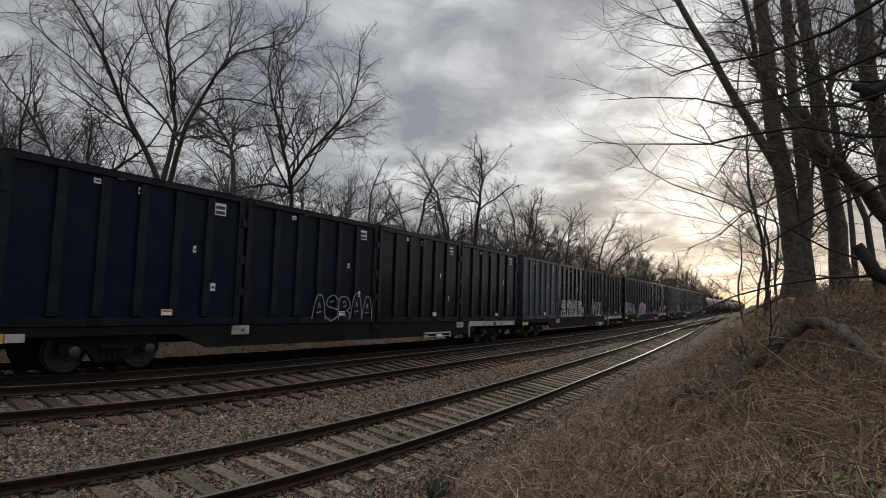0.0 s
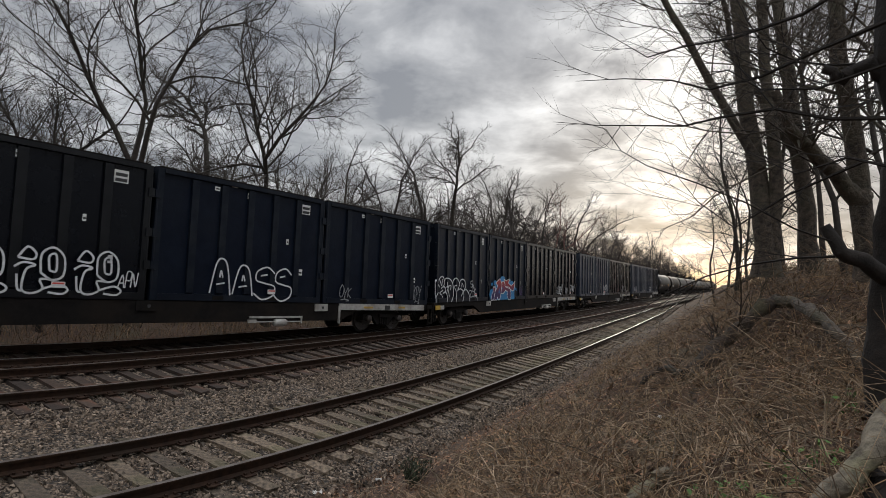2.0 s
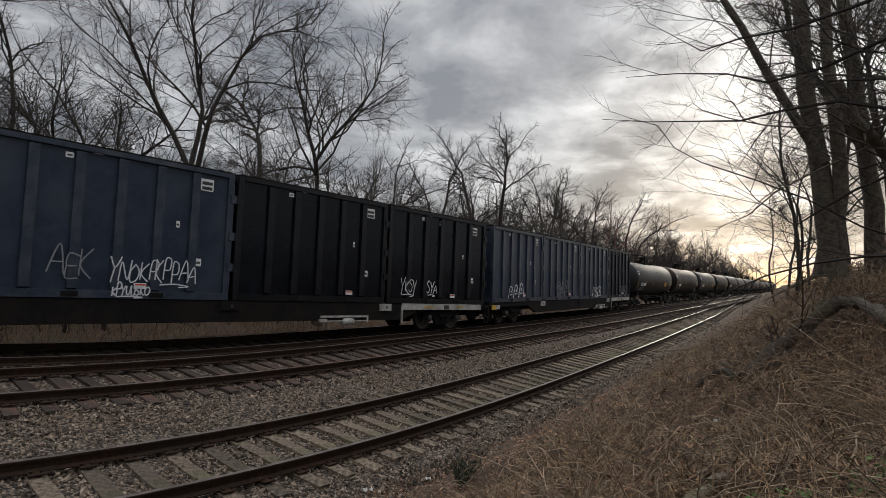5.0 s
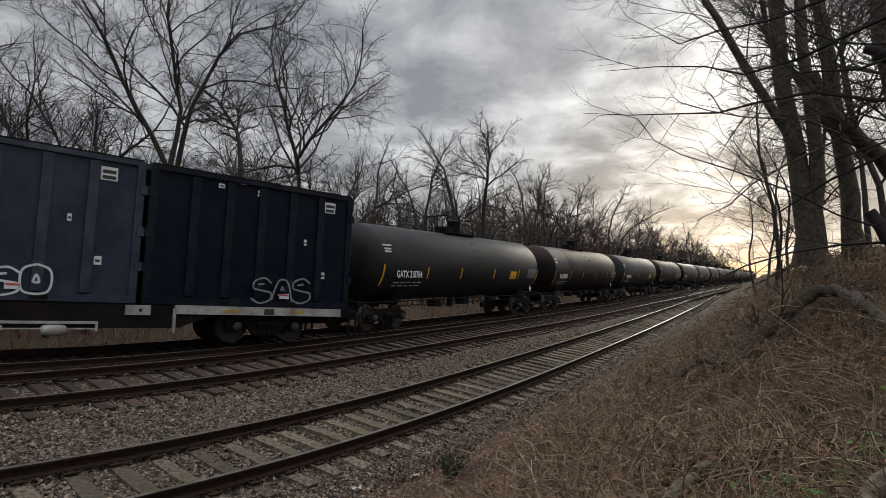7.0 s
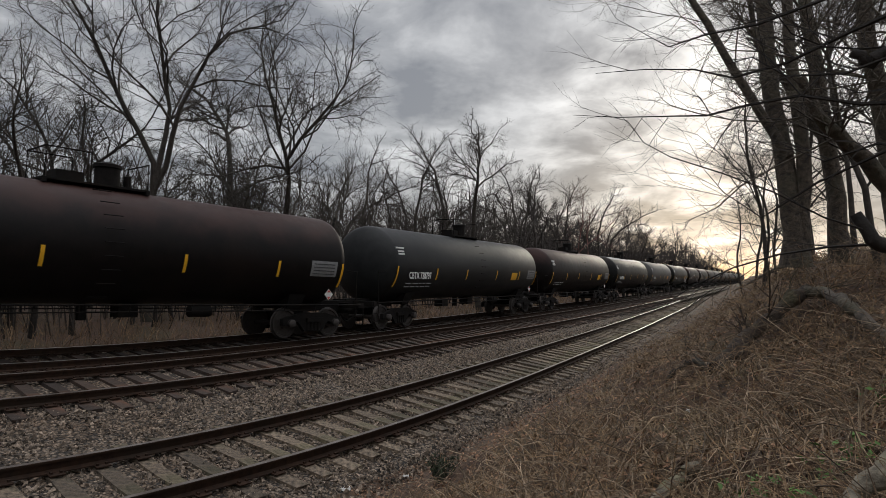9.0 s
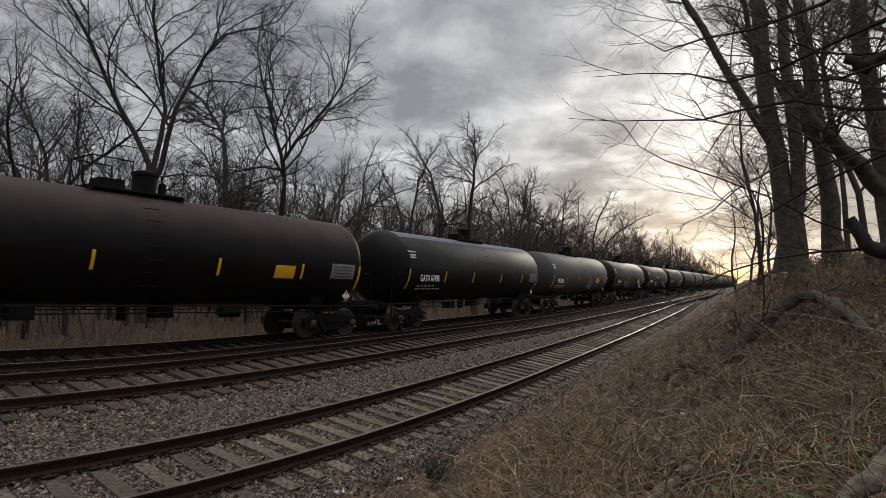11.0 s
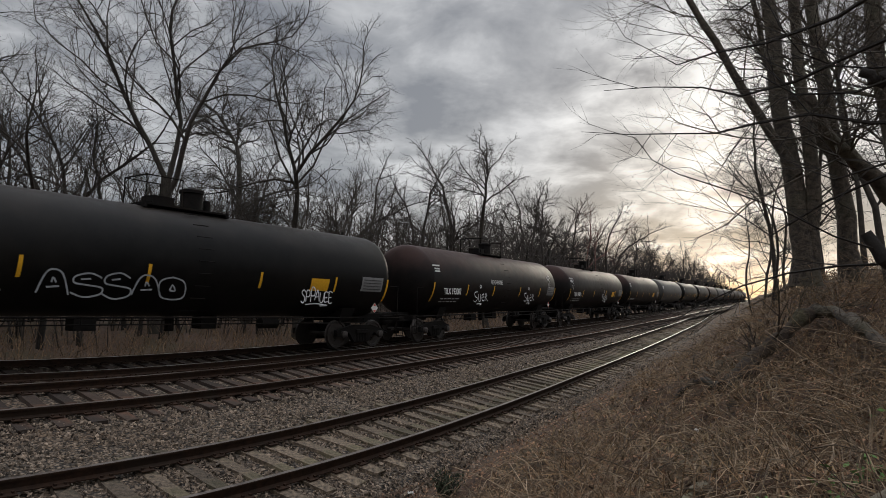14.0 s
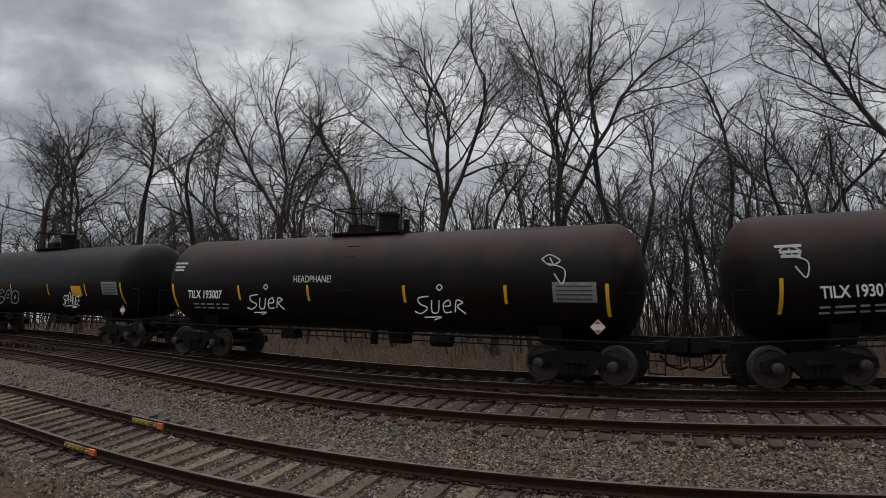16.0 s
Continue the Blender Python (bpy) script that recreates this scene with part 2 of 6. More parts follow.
    "moss": mat("mossy_log_bark", (0.06, 0.050, 0.036), (0.27, 0.23, 0.17), 14, 0.95, 0, 1.0, 0.03, (0.12, 0.13, 0.04), 3.5, 0.6),
    "wood_pole": mat("utility_pole_wood", (0.08, 0.06, 0.05), (0.13, 0.10, 0.08), 8, 0.9, 0, 0.2, 0.01),
    "ply": mat("pale_debris", (0.55, 0.53, 0.50), (0.70, 0.68, 0.64), 12, 0.8, 0, 0, 0),
}


def rubble(name, cell, c1, c2, stain):
    """Broken stone lying close: cells of their own shade with dark joints."""
    m = mat(name, c1, c2, 22, 0.92, 0, 0, 0)
    nt = m.node_tree
    N, L = nt.nodes.new, nt.links.new
    b = nt.nodes["Principled BSDF"]
    tc = N("ShaderNodeTexCoord")
    v = N("ShaderNodeTexVoronoi"); v.inputs["Scale"].default_value = cell; v.inputs["Randomness"].default_value = 1.0
    L(tc.outputs["Object"], v.inputs["Vector"])
    sep = N("ShaderNodeSeparateColor"); L(v.outputs["Color"], sep.inputs[0])
    mx = N("ShaderNodeMix"); mx.data_type = "RGBA"; mx.inputs["A"].default_value, mx.inputs["B"].default_value = (*c1, 1), (*c2, 1)
    L(sep.outputs[0], mx.inputs["Factor"])
    st = N("ShaderNodeTexNoise"); st.inputs["Scale"].default_value = 0.8; st.inputs["Detail"].default_value = 5
    L(tc.outputs["Object"], st.inputs["Vector"])
    sr = N("ShaderNodeMapRange"); sr.inputs["From Min"].default_value, sr.inputs["From Max"].default_value, sr.inputs["To Max"].default_value = 0.45, 0.68, 0.6
    L(st.outputs[0], sr.inputs["Value"])
    m2 = N("ShaderNodeMix"); m2.data_type = "RGBA"; m2.inputs["B"].default_value = (*stain, 1)
    L(sr.outputs[0], m2.inputs["Factor"]); L(mx.outputs["Result"], m2.inputs["A"])
    j = N("ShaderNodeMapRange"); j.inputs["From Min"].default_value, j.inputs["From Max"].default_value = 0.35, 0.75
    j.inputs["To Min"].default_value, j.inputs["To Max"].default_value = 1.0, 0.10
    L(v.outputs["Distance"], j.inputs["Value"])
    dk = N("ShaderNodeHueSaturation"); L(m2.outputs["Result"], dk.inputs["Color"]); L(j.outputs[0], dk.inputs["Value"])
    L(dk.outputs[0], b.inputs["Base Color"])
    bp = N("ShaderNodeBump"); bp.inputs["Strength"].default_value, bp.inputs["Distance"].default_value = 1.0, 0.04
    L(j.outputs[0], bp.inputs["Height"]); L(bp.outputs[0], b.inputs["Normal"])
    return m


M["ballast"] = rubble("grey_ballast", 19, (0.030, 0.022, 0.016), (0.31, 0.235, 0.172), (0.15, 0.090, 0.050))


def mural_paint():
    """Spray paint that runs from purple at the foot to red at the top."""
    m = mat("mural_spray_paint", (0.3, 0.02, 0.02), (0.4, 0.03, 0.03), 3, 0.6, 0, 0, 0)
    nt = m.node_tree
    tc, sep, mr, ramp = (nt.nodes.new(k) for k in ("ShaderNodeTexCoord", "ShaderNodeSeparateXYZ", "ShaderNodeMapRange", "ShaderNodeValToRGB"))
    nt.links.new(tc.outputs["Object"], sep.inputs[0])
    nt.links.new(sep.outputs["Z"], mr.inputs["Value"])
    mr.inputs["From Min"].default_value, mr.inputs["From Max"].default_value = 1.4, 1.95
    nt.links.new(mr.outputs[0], ramp.inputs[0])
    ramp.color_ramp.elements[0].color = (0.030, 0.010, 0.085, 1)
    ramp.color_ramp.elements[1].color = (0.30, 0.018, 0.018, 1)
    nt.links.new(ramp.outputs[0], nt.nodes["Principled BSDF"].inputs["Base Color"])
    return m


M["mural"] = mural_paint()


def dusty_top(m, dust, z0, z1, amount):
    """Dust settled on the upper part of a tank, in streaks."""
    nt = m.node_tree
    N, L = nt.nodes.new, nt.links.new
    b = nt.nodes["Principled BSDF"]
    old = b.inputs["Base Color"].links[0].from_socket
    tc, sep, mr, st, ad, mx = (N("ShaderNode" + k) for k in ("TexCoord", "SeparateXYZ", "MapRange", "TexNoise", "Math", "Mix"))
    L(tc.outputs["Object"], sep.inputs[0])
    st.inputs["Scale"].default_value, st.inputs["Detail"].default_value = 1.1, 6
    L(tc.outputs["Object"], st.inputs["Vector"])
    ad.operation = "MULTIPLY_ADD"
    ad.inputs[1].default_value = 1.3
    L(st.outputs[0], ad.inputs[0]); L(sep.outputs["Z"], ad.inputs[2])
    mr.interpolation_type = "SMOOTHSTEP"
    mr.inputs["From Min"].default_value, mr.inputs["From Max"].default_value, mr.inputs["To Max"].default_value = z0 + 0.65, z1 + 0.65, amount
    L(ad.outputs[0], mr.inputs["Value"])
    mx.data_type = "RGBA"
    mx.inputs["B"].default_value = (*dust, 1)
    L(mr.outputs[0], mx.inputs["Factor"]); L(old, mx.inputs["A"]); L(mx.outputs["Result"], b.inputs["Base Color"])


dusty_top(M["tank"], (0.030, 0.024, 0.020), 3.1, 4.1, 0.7)
dusty_top(M["tank_brown"], (0.044, 0.021, 0.017), 2.7, 3.8, 0.9)


# ---- mesh building ----
class Geo:
    """Vertices and faces gathered for one mesh."""

    def __init__(self):
        self.v, self.f, self.k = [], [], []

    def face(self, idx, k=0):
        self.f.append(idx)
        self.k.append(k)

    def box(self, c, s, k=0, r=None, taper=1.0):
        """A box with its edges along c's axes, turned by the 3x3 r; taper narrows its top."""
        n = len(self.v)
        for z in (-1, 1):
            t = taper if z > 0 else 1.0
            for x, y in ((-1, -1), (1, -1), (1, 1), (-1, 1)):
                p = Vector((x * s[0] / 2 * t, y * s[1] / 2 * t, z * s[2] / 2))
                self.v.append(tuple(Vector(c) + (r @ p if r else p)))
        for q in ((3, 2, 1, 0), (4, 5, 6, 7), (0, 1, 5, 4), (1, 2, 6, 5), (2, 3, 7, 6), (3, 0, 4, 7)):
            self.face(tuple(n + i for i in q), k)
        return self

    def tube(self, pts, rad, sides=8, k=0, cap=True):
        """A round bar through the points; rad is one radius or one for each point."""
        pts = [Vector(p) for p in pts]
        rads = [rad] * len(pts) if isinstance(rad, (int, float)) else rad
        n0 = len(self.v)
        up = Vector((0.13, 0.27, 0.95))
        for i, p in enumerate(pts):
            d = (pts[min(i + 1, len(pts) - 1)] - pts[max(i - 1, 0)]).normalized()
            a = d.cross(up)
            if a.length < 0.1:
                a = d.cross(Vector((1, 0, 0)))
            a.normalize()
            b = d.cross(a)
            for j in range(sides):
                t = 2 * math.pi * j / sides
                self.v.append(tuple(p + (a * math.cos(t) + b * math.sin(t)) * rads[i]))
        for i in range(len(pts) - 1):
            for j in range(sides):
                q = (j + 1) % sides
                self.face((n0 + i * sides + j, n0 + (i + 1) * sides + j, n0 + (i + 1) * sides + q, n0 + i * sides + q), k)
        if cap:
            self.face(tuple(n0 + j for j in range(sides)), k)
            e = n0 + (len(pts) - 1) * sides
            self.face(tuple(e + j for j in reversed(range(sides))), k)
        return self

    def lathe(self, prof, sides=32, k=0, axis="x", at=(0, 0, 0)):
        """A turned body: prof holds (place along the axis, radius)."""
        n0 = len(self.v)
        for x, r in prof:
            for j in range(sides):
                t = 2 * math.pi * j / sides
                c, s = r * math.cos(t), r * math.sin(t)
                p = (x, c, s) if axis == "x" else (c, x, s) if axis == "y" else (c, s, x)
                self.v.append((p[0] + at[0], p[1] + at[1], p[2] + at[2]))
        for i in range(len(prof) - 1):
            for j in range(sides):
                q = (j + 1) % sides
                self.face((n0 + i * sides + j, n0 + i * sides + q, n0 + (i + 1) * sides + q, n0 + (i + 1) * sides + j), k)
        self.face(tuple(n0 + j for j in range(sides)), k)
        e = n0 + (len(prof) - 1) * sides
        self.face(tuple(e + j for j in reversed(range(sides))), k)
        return self

    def prism(self, outline, x0, x1, k=0):
        """An outline of (y, z) pushed from x0 to x1."""
        n0, n = len(self.v), len(outline)
        for x in (x0, x1):
            self.v += [(x, y, z) for y, z in outline]
        for i in range(n):
            j = (i + 1) % n
            self.face((n0 + i, n0 + j, n0 + n + j, n0 + n + i), k)
        self.face(tuple(n0 + i for i in reversed(range(n))), k)
        self.face(tuple(n0 + n + i for i in range(n)), k)
        return self

    def plate(self, outline, y, depth, k=0):
        """An outline of (x, z) in a side, standing out by depth towards -y from y."""
        n0, n = len(self.v), len(outline)
        for yy in (y, y - depth):
            self.v += [(x, yy, z) for x, z in outline]
        for i in range(n):
            j = (i + 1) % n
            self.face((n0 + i, n0 + j, n0 + n + j, n0 + n + i), k)
        self.face(tuple(n0 + i for i in range(n)), k)
        self.face(tuple(n0 + n + i for i in reversed(range(n))), k)
        return self

    def mesh(self, name, mats, smooth=False):
        me = bpy.data.meshes.new(name)
        me.from_pydata(self.v, [], self.f)
        for m in mats if isinstance(mats, (list, tuple)) else [mats]:
            me.materials.append(m)
        if any(self.k):
            me.polygons.foreach_set("material_index", self.k)
        me.update()
        b = bmesh.new()
        b.from_mesh(me)
        bmesh.ops.recalc_face_normals(b, faces=b.faces)
        b.to_mesh(me)
        b.free()
        if smooth:
            me.polygons.foreach_set("use_smooth", [True] * len(me.polygons))
            me.set_sharp_from_angle(angle=radians(38))
        return me


def part(name, geo, material, parent=None, label="", smooth=False):
    me = geo if isinstance(geo, bpy.types.Mesh) else geo.mesh(name, material, smooth)
    ob = new(name, me)
    if parent:
        ob.parent = parent
    if label:
        tagged(ob, label)
    return ob


def soften(ob, width=0.012, segs=2):
    m = ob.modifiers.new("edge", "BEVEL")
    m.width, m.segments, m.limit_method, m.angle_limit = width, segs, "ANGLE", radians(40)
    return ob


def writing(name, text, size, material, parent, at, squeeze=1.0, bold=0.0):
    """Raised lettering on a side that faces -y, its lower left corner at the point at."""
    cu = bpy.data.curves.new(name, "FONT")
    cu.body, cu.size, cu.extrude, cu.offset = text, size, 0.002, bold
    tmp = bpy.data.objects.new(name, cu)
    scene.collection.objects.link(tmp)
    me = bpy.data.meshes.new_from_object(tmp.evaluated_get(bpy.context.evaluated_depsgraph_get()))
    bpy.data.objects.remove(tmp)
    me.materials.clear()
    me.materials.append(material)
    ob = new(name, me)
    ob.parent = parent
    ob.matrix_basis = Matrix.Translation(at) @ pose(0, 0, 0, 90, 0, 0) @ Matrix.Diagonal((squeeze, 1, 1, 1))
    return ob


# ---- the lie of the land: three tracks on a bed that falls towards the bank, and bends away at either end ----
EYE = 3.0


def smooth_line(pts, step=0.5, width=6.0):
    P = np.array(pts, float)
    d = np.r_[0, np.cumsum(np.linalg.norm(np.diff(P, axis=0), axis=1))]
    q = np.arange(0, d[-1], step)
    X = np.c_[tuple(np.interp(q, d, P[:, k]) for k in range(3))]
    k = np.ones(int(width / step) + 1)
    k /= len(k)
    pad = len(k) // 2
    for _ in range(3):
        Y = np.vstack([2 * X[0] - X[pad:0:-1], X, 2 * X[-1] - X[-2:-pad - 2:-1]])
        X = np.c_[tuple(np.convolve(Y[:, c], k, "valid") for c in range(3))]
    return X


class Line:
    """A track: its middle line X, lengths S along it (0 nearest the camera), ways D and leftward ways N."""

    def __init__(self, rail, cant, off):
        d = np.gradient(rail, axis=0)
        d /= np.linalg.norm(d, axis=1)[:, None]
        n = np.c_[-d[:, 1], d[:, 0], np.full(len(d), cant)]
        self.D, self.N = d, n / np.linalg.norm(n, axis=1)[:, None]
        self.X = rail + self.N * off
        s = np.r_[0, np.cumsum(np.linalg.norm(np.diff(self.X, axis=0), axis=1))]
        self.S = s - s[np.argmin(np.linalg.norm(self.X[:, :2], axis=1))]

    def at(self, s):
        return Vector([float(np.interp(s, self.S, self.X[:, k])) for k in range(3)])

    def index(self, s):
        return int(np.argmin(abs(self.S - s)))

    def stand(self, s, half=0.3):
        """The pose on the track at length s: x along it, y to its left, z up from the rail heads."""
        a, b = self.at(s - half), self.at(s + half)
        d = (b - a).normalized()
        left = Vector(self.N[self.index(s)])
        up = d.cross(left).normalized()
        m = Matrix((d, up.cross(d), up)).transposed().to_4x4()
        m.translation = (a + b) / 2
        return m


# rail heads: the near rail of the train's track, the near rail of the middle track, the far rail of the track by the bank
T_TRACK = Line(smooth_line([(-95, -38, 5.2), (-60, -18.5, 4.9), (-36.2, -5.3, 3.93), (-21.6, 3.1, 2.33), (-17.4, 5.6, 1.88), (-13.5, 8.6, 1.53), (-11.0, 10.9, 1.33), (-8.7, 13.2, 1.17),
                            (-6.7, 16.0, 1.10), (0.0, 27.4, 1.04), (7.9, 42.2, 1.08), (15.8, 57.0, 1.16), (50, 122, 1.53), (95, 208, 1.93), (155, 322, 2.43)], width=4.0), 0.10, 0.7525)
M_TRACK = Line(smooth_line([(-85, -31, 4.7), (-55, -15.6, 4.4), (-32.8, -4.8, 3.3), (-19.7, 1.4, 2.07), (-15.0, 3.5, 1.62), (-11.2, 5.8, 1.28), (-8.2, 8.6, 1.09), (-6.4, 10.5, 0.99),
                            (-4.5, 13.4, 0.94), (0.0, 21.4, 0.91), (6.1, 32.4, 0.90), (13.0, 45.8, 0.95), (16.6, 52.8, 1.0), (52, 120, 1.5), (97, 206, 2.0), (157, 320, 2.5)]), 0.14, 0.7525)
N_TRACK = Line(smooth_line([(-80, -29, 3.5), (-50, -16.0, 3.2), (-23.4, -3.5, 2.2), (-16.3, -0.1, 1.54), (-12.5, 1.8, 1.18), (-10.1, 3.2, 0.98), (-7.9, 4.9, 0.81), (-6.3, 6.4, 0.71),
                            (-5.0, 7.6, 0.64), (-3.9, 9.2, 0.60), (-2.0, 12.5, 0.57), (0.0, 16.1, 0.56), (4.8, 25.6, 0.58), (9.9, 35.8, 0.62), (23.3, 63.5, 0.77), (40.6, 100.7, 1.06), (85, 193, 1.7),
                            (145, 313, 2.3)]), 0.14, -0.7525)


# ---- ground ----
def dist_side(x, y):
    """How far places lie to the bank's side of the near rail and beyond the train's track, and those tracks' heights there."""
    P = np.c_[np.ravel(x), np.ravel(y)]
    out = [np.empty(len(P)) for _ in range(4)]
    for L, off, sg, a, b in ((N_TRACK, -0.75, -1, 0, 2), (T_TRACK, 0.0, 1, 1, 3)):
        n = L.N[::3, :2] / np.linalg.norm(L.N[::3, :2], axis=1)[:, None]
        X = L.X[::3, :2] + n * off
        for i in range(0, len(P), 4000):
            q = P[i:i + 4000]
            j = ((q[:, None, :] - X[None]) ** 2).sum(2).argmin(1)
            out[a][i:i + 4000] = sg * ((q - X[j]) * n[j]).sum(1)
            out[b][i:i + 4000] = L.X[::3, 2][j]
    return out


FAR_SIDE = ([0, 2.2, 4.0, 6.5, 12, 40, 120], [-0.42, -0.45, -0.75, -0.25, 0.35, 0.6, 1.0])


def relief(x, y):
    """The ground's height."""
    e, w, zn, zt = dist_side(x, y)
    x, y = np.ravel(x), np.ravel(y)
    # the bank stands steeper ahead of the camera than beside it
    ahead = np.clip((y - 3) / 9, 0, 1) * np.clip((x + 2) / 4, 0, 1)
    bank = np.interp(e * (1.0 + 0.75 * ahead), [0, 1.4, 2.2, 3.5, 5, 7, 8.5, 10, 12, 16, 30, 80], [-0.50, -0.55, -0.45, -0.05, 0.38, 0.98, 1.5, 2.15, 2.8, 3.3, 3.9, 4.4])
    far = np.interp(w, *FAR_SIDE)
    f = np.clip(-e, 0, None) / np.maximum(np.clip(-e, 0, None) + np.clip(-w, 0, None), 1e-6)
    z = np.where(e > 0, zn + bank, np.where(w > 0, zt + far, zn * (1 - f) + zt * f - 0.50))
    nz = np.array([noise.noise((a * 0.55, b * 0.55, 0)) * 0.34 + noise.noise((a * 1.7, b * 1.7, 3)) * 0.20 + noise.noise((a * 4.1, b * 4.1, 6)) * 0.07 for a, b in zip(x, y)])
    return z + nz * np.clip(np.maximum(e - 1.3, w - 4) / 1.5, 0, 1)


def ground_at(x, y):
    return Vector((x, y, float(relief([x], [y])[0])))


def build_ground():
    na, nr = 400, 170
    az = np.linspace(0, 2 * np.pi, na, endpoint=False)
    rr = 0.6 * (900 / 0.6) ** (np.linspace(0, 1, nr))
    X, Y = np.outer(rr, np.sin(az)), np.outer(rr, np.cos(az))
    h = relief(X, Y)
    g = Geo()
    far = np.clip((np.hypot(X, Y).ravel() - 150) / 300, 0, 1)
    for x, y, z, f in zip(X.ravel(), Y.ravel(), h, far):
        g.v.append((x, y, z * (1 - f) + f * min(3.0, z)))
    c0 = len(g.v)
    g.v.append(tuple(ground_at(0.0, 0.0)))
    for i in range(nr - 1):
        for j in range(na):
            k = (j + 1) % na
            g.face((i * na + j, i * na + k, (i + 1) * na + k, (i + 1) * na + j))
    for j in range(na):
        g.face((c0, (j + 1) % na, j))
    ob = part("ground", g, M["soil"], smooth=False)
    ob.data.polygons.foreach_set("use_smooth", [True] * len(ob.data.polygons))
    tagged(ob, "brown leaf-littered soil rising to a bank beside the railway", "ground", kind="structure")


def build_ballast():
    """One bed of broken stone from the near track across to the train's track."""
    g = Geo()
    T, Mi, Ne = T_TRACK, M_TRACK, N_TRACK
    sel = [i for i in range(len(T.X)) if -95 < T.S[i] < 330 and (abs(T.S[i]) < 70 or i % 4 == 0)]
    spans = 0
    for i in sel:
        j = np.argmin(((Mi.X[:, :2] - T.X[i][:2]) ** 2).sum(1))
        k = np.argmin(((Ne.X[:, :2] - Mi.X[j][:2]) ** 2).sum(1))
        keys = [T.X[i] + T.N[i] * 2.9 + (0, 0, -0.7), T.X[i] + T.N[i] * 1.9, T.X[i] - T.N[i] * 1.2, Mi.X[j] + Mi.N[j] * 1.0, Mi.X[j] - Mi.N[j] * 1.5, Ne.X[k] + Ne.N[k] * 1.6, Ne.X[k] - Ne.N[k] * 1.5,
                Ne.X[k] - Ne.N[k] * 2.3 + (0, 0, -0.35)]
        row = []
        for a, b, n in zip(keys[:-1], keys[1:], (1, 5, 3, 5, 6, 6, 2)):
            row += [a + (b - a) * t / n for t in range(n)]
        row.append(keys[-1])
        spans = len(row)
        for q in row:
            g.v.append((q[0], q[1], q[2] - 0.245 + 0.03 * noise.noise((q[0] * 1.3, q[1] * 1.3, 1)) + 0.02 * noise.noise((q[0] * 4, q[1] * 4, 5))))
    for i in range(len(sel) - 1):
        for c in range(spans - 1):
            n = i * spans + c
            g.face((n, n + 1, n + spans + 1, n + spans))
    ob = part("ballast", g, M["ballast"])
    ob.data.polygons.foreach_set("use_smooth", [True] * len(ob.data.polygons))
    tagged(ob, "bed of grey broken stone under three railway tracks", "ballast", kind="structure")


def scatter_stones():
    rng = random.Random(5)
    g = Geo()
    base = [Vector(v).normalized() for v in ((1, 1, 1), (-1, -1, 1), (-1, 1, -1), (1, -1, -1), (0, 0, 1.2), (0, 0, -1.1))]
    ico = [(0, 4, 2), (0, 3, 4), (4, 3, 1), (4, 1, 2), (0, 2, 5), (0, 5, 3), (3, 5, 1), (1, 5, 2)]
    count = 0
    while count < 46000:
        s = rng.gauss(6, 13)
        if not -26 < s < 46:
            continue
        i = N_TRACK.index(s)
        a = N_TRACK.X[i]
        t = rng.uniform(-0.42, 0.98)
        if t < 0:
            q = a + N_TRACK.N[i] * t * 5.2
        else:
            k = np.argmin(((M_TRACK.X[:, :2] - a[:2]) ** 2).sum(1))
            q = a + (M_TRACK.X[k] - a) * t
        q = q + N_TRACK.D[i] * rng.uniform(-0.3, 0.3)
        size = rng.uniform(0.020, 0.050) * (1 if count % 40 else 1.6)
        p = Vector((q[0], q[1], q[2] - 0.245 + size * 0.3 + 0.03 * noise.noise((q[0] * 1.3, q[1] * 1.3, 1))))
        rot = Euler((rng.random() * 6, rng.random() * 6, rng.random() * 6)).to_matrix()
        n = len(g.v)
        st = (rng.uniform(0.8, 1.5), rng.uniform(0.6, 1.1), rng.uniform(0.35, 0.8))
        for b in base:
            g.v.append(tuple(p + rot @ Vector((b.x * st[0], b.y * st[1], b.z * st[2])) * size))
        for f in ico:
            g.face((n + f[0], n + f[1], n + f[2]))
        count += 1
    tagged(part("ballast_stones", g, M["stone"]), "loose grey ballast stones around the sleepers", "gravel", kind="stuff")


# ---- tracks ----
RAIL_SECTION = [(-0.07, -0.165), (0.07, -0.165), (0.07, -0.150), (0.012, -0.125), (0.012, -0.042), (0.036, -0.034), (0.036, -0.004), (0.030, 0.0),
                (-0.030, 0.0), (-0.036, -0.004), (-0.036, -0.034), (-0.012, -0.042), (-0.012, -0.125), (-0.07, -0.150)]


def rail_mesh(L, off, head):
    g = Geo()
    sel = [i for i in range(len(L.X)) if -95 < L.S[i] < 320 and (abs(L.S[i]) < 60 or i % 6 == 0)]
    m = len(RAIL_SECTION)
    for i in sel:
        side = Vector(L.N[i])
        up = Vector(L.D[i]).cross(side).normalized()
        p = Vector(L.X[i]) + side * off
        for y, z in RAIL_SECTION:
            g.v.append(tuple(p + side * y + up * z))
    for a in range(len(sel) - 1):
        for j in range(m):
            k = (j + 1) % m
            g.face((a * m + j, a * m + k, (a + 1) * m + k, (a + 1) * m + j), 1 if j == 7 else 0)
    return g.mesh("rail", [M["rail"], M[head]])


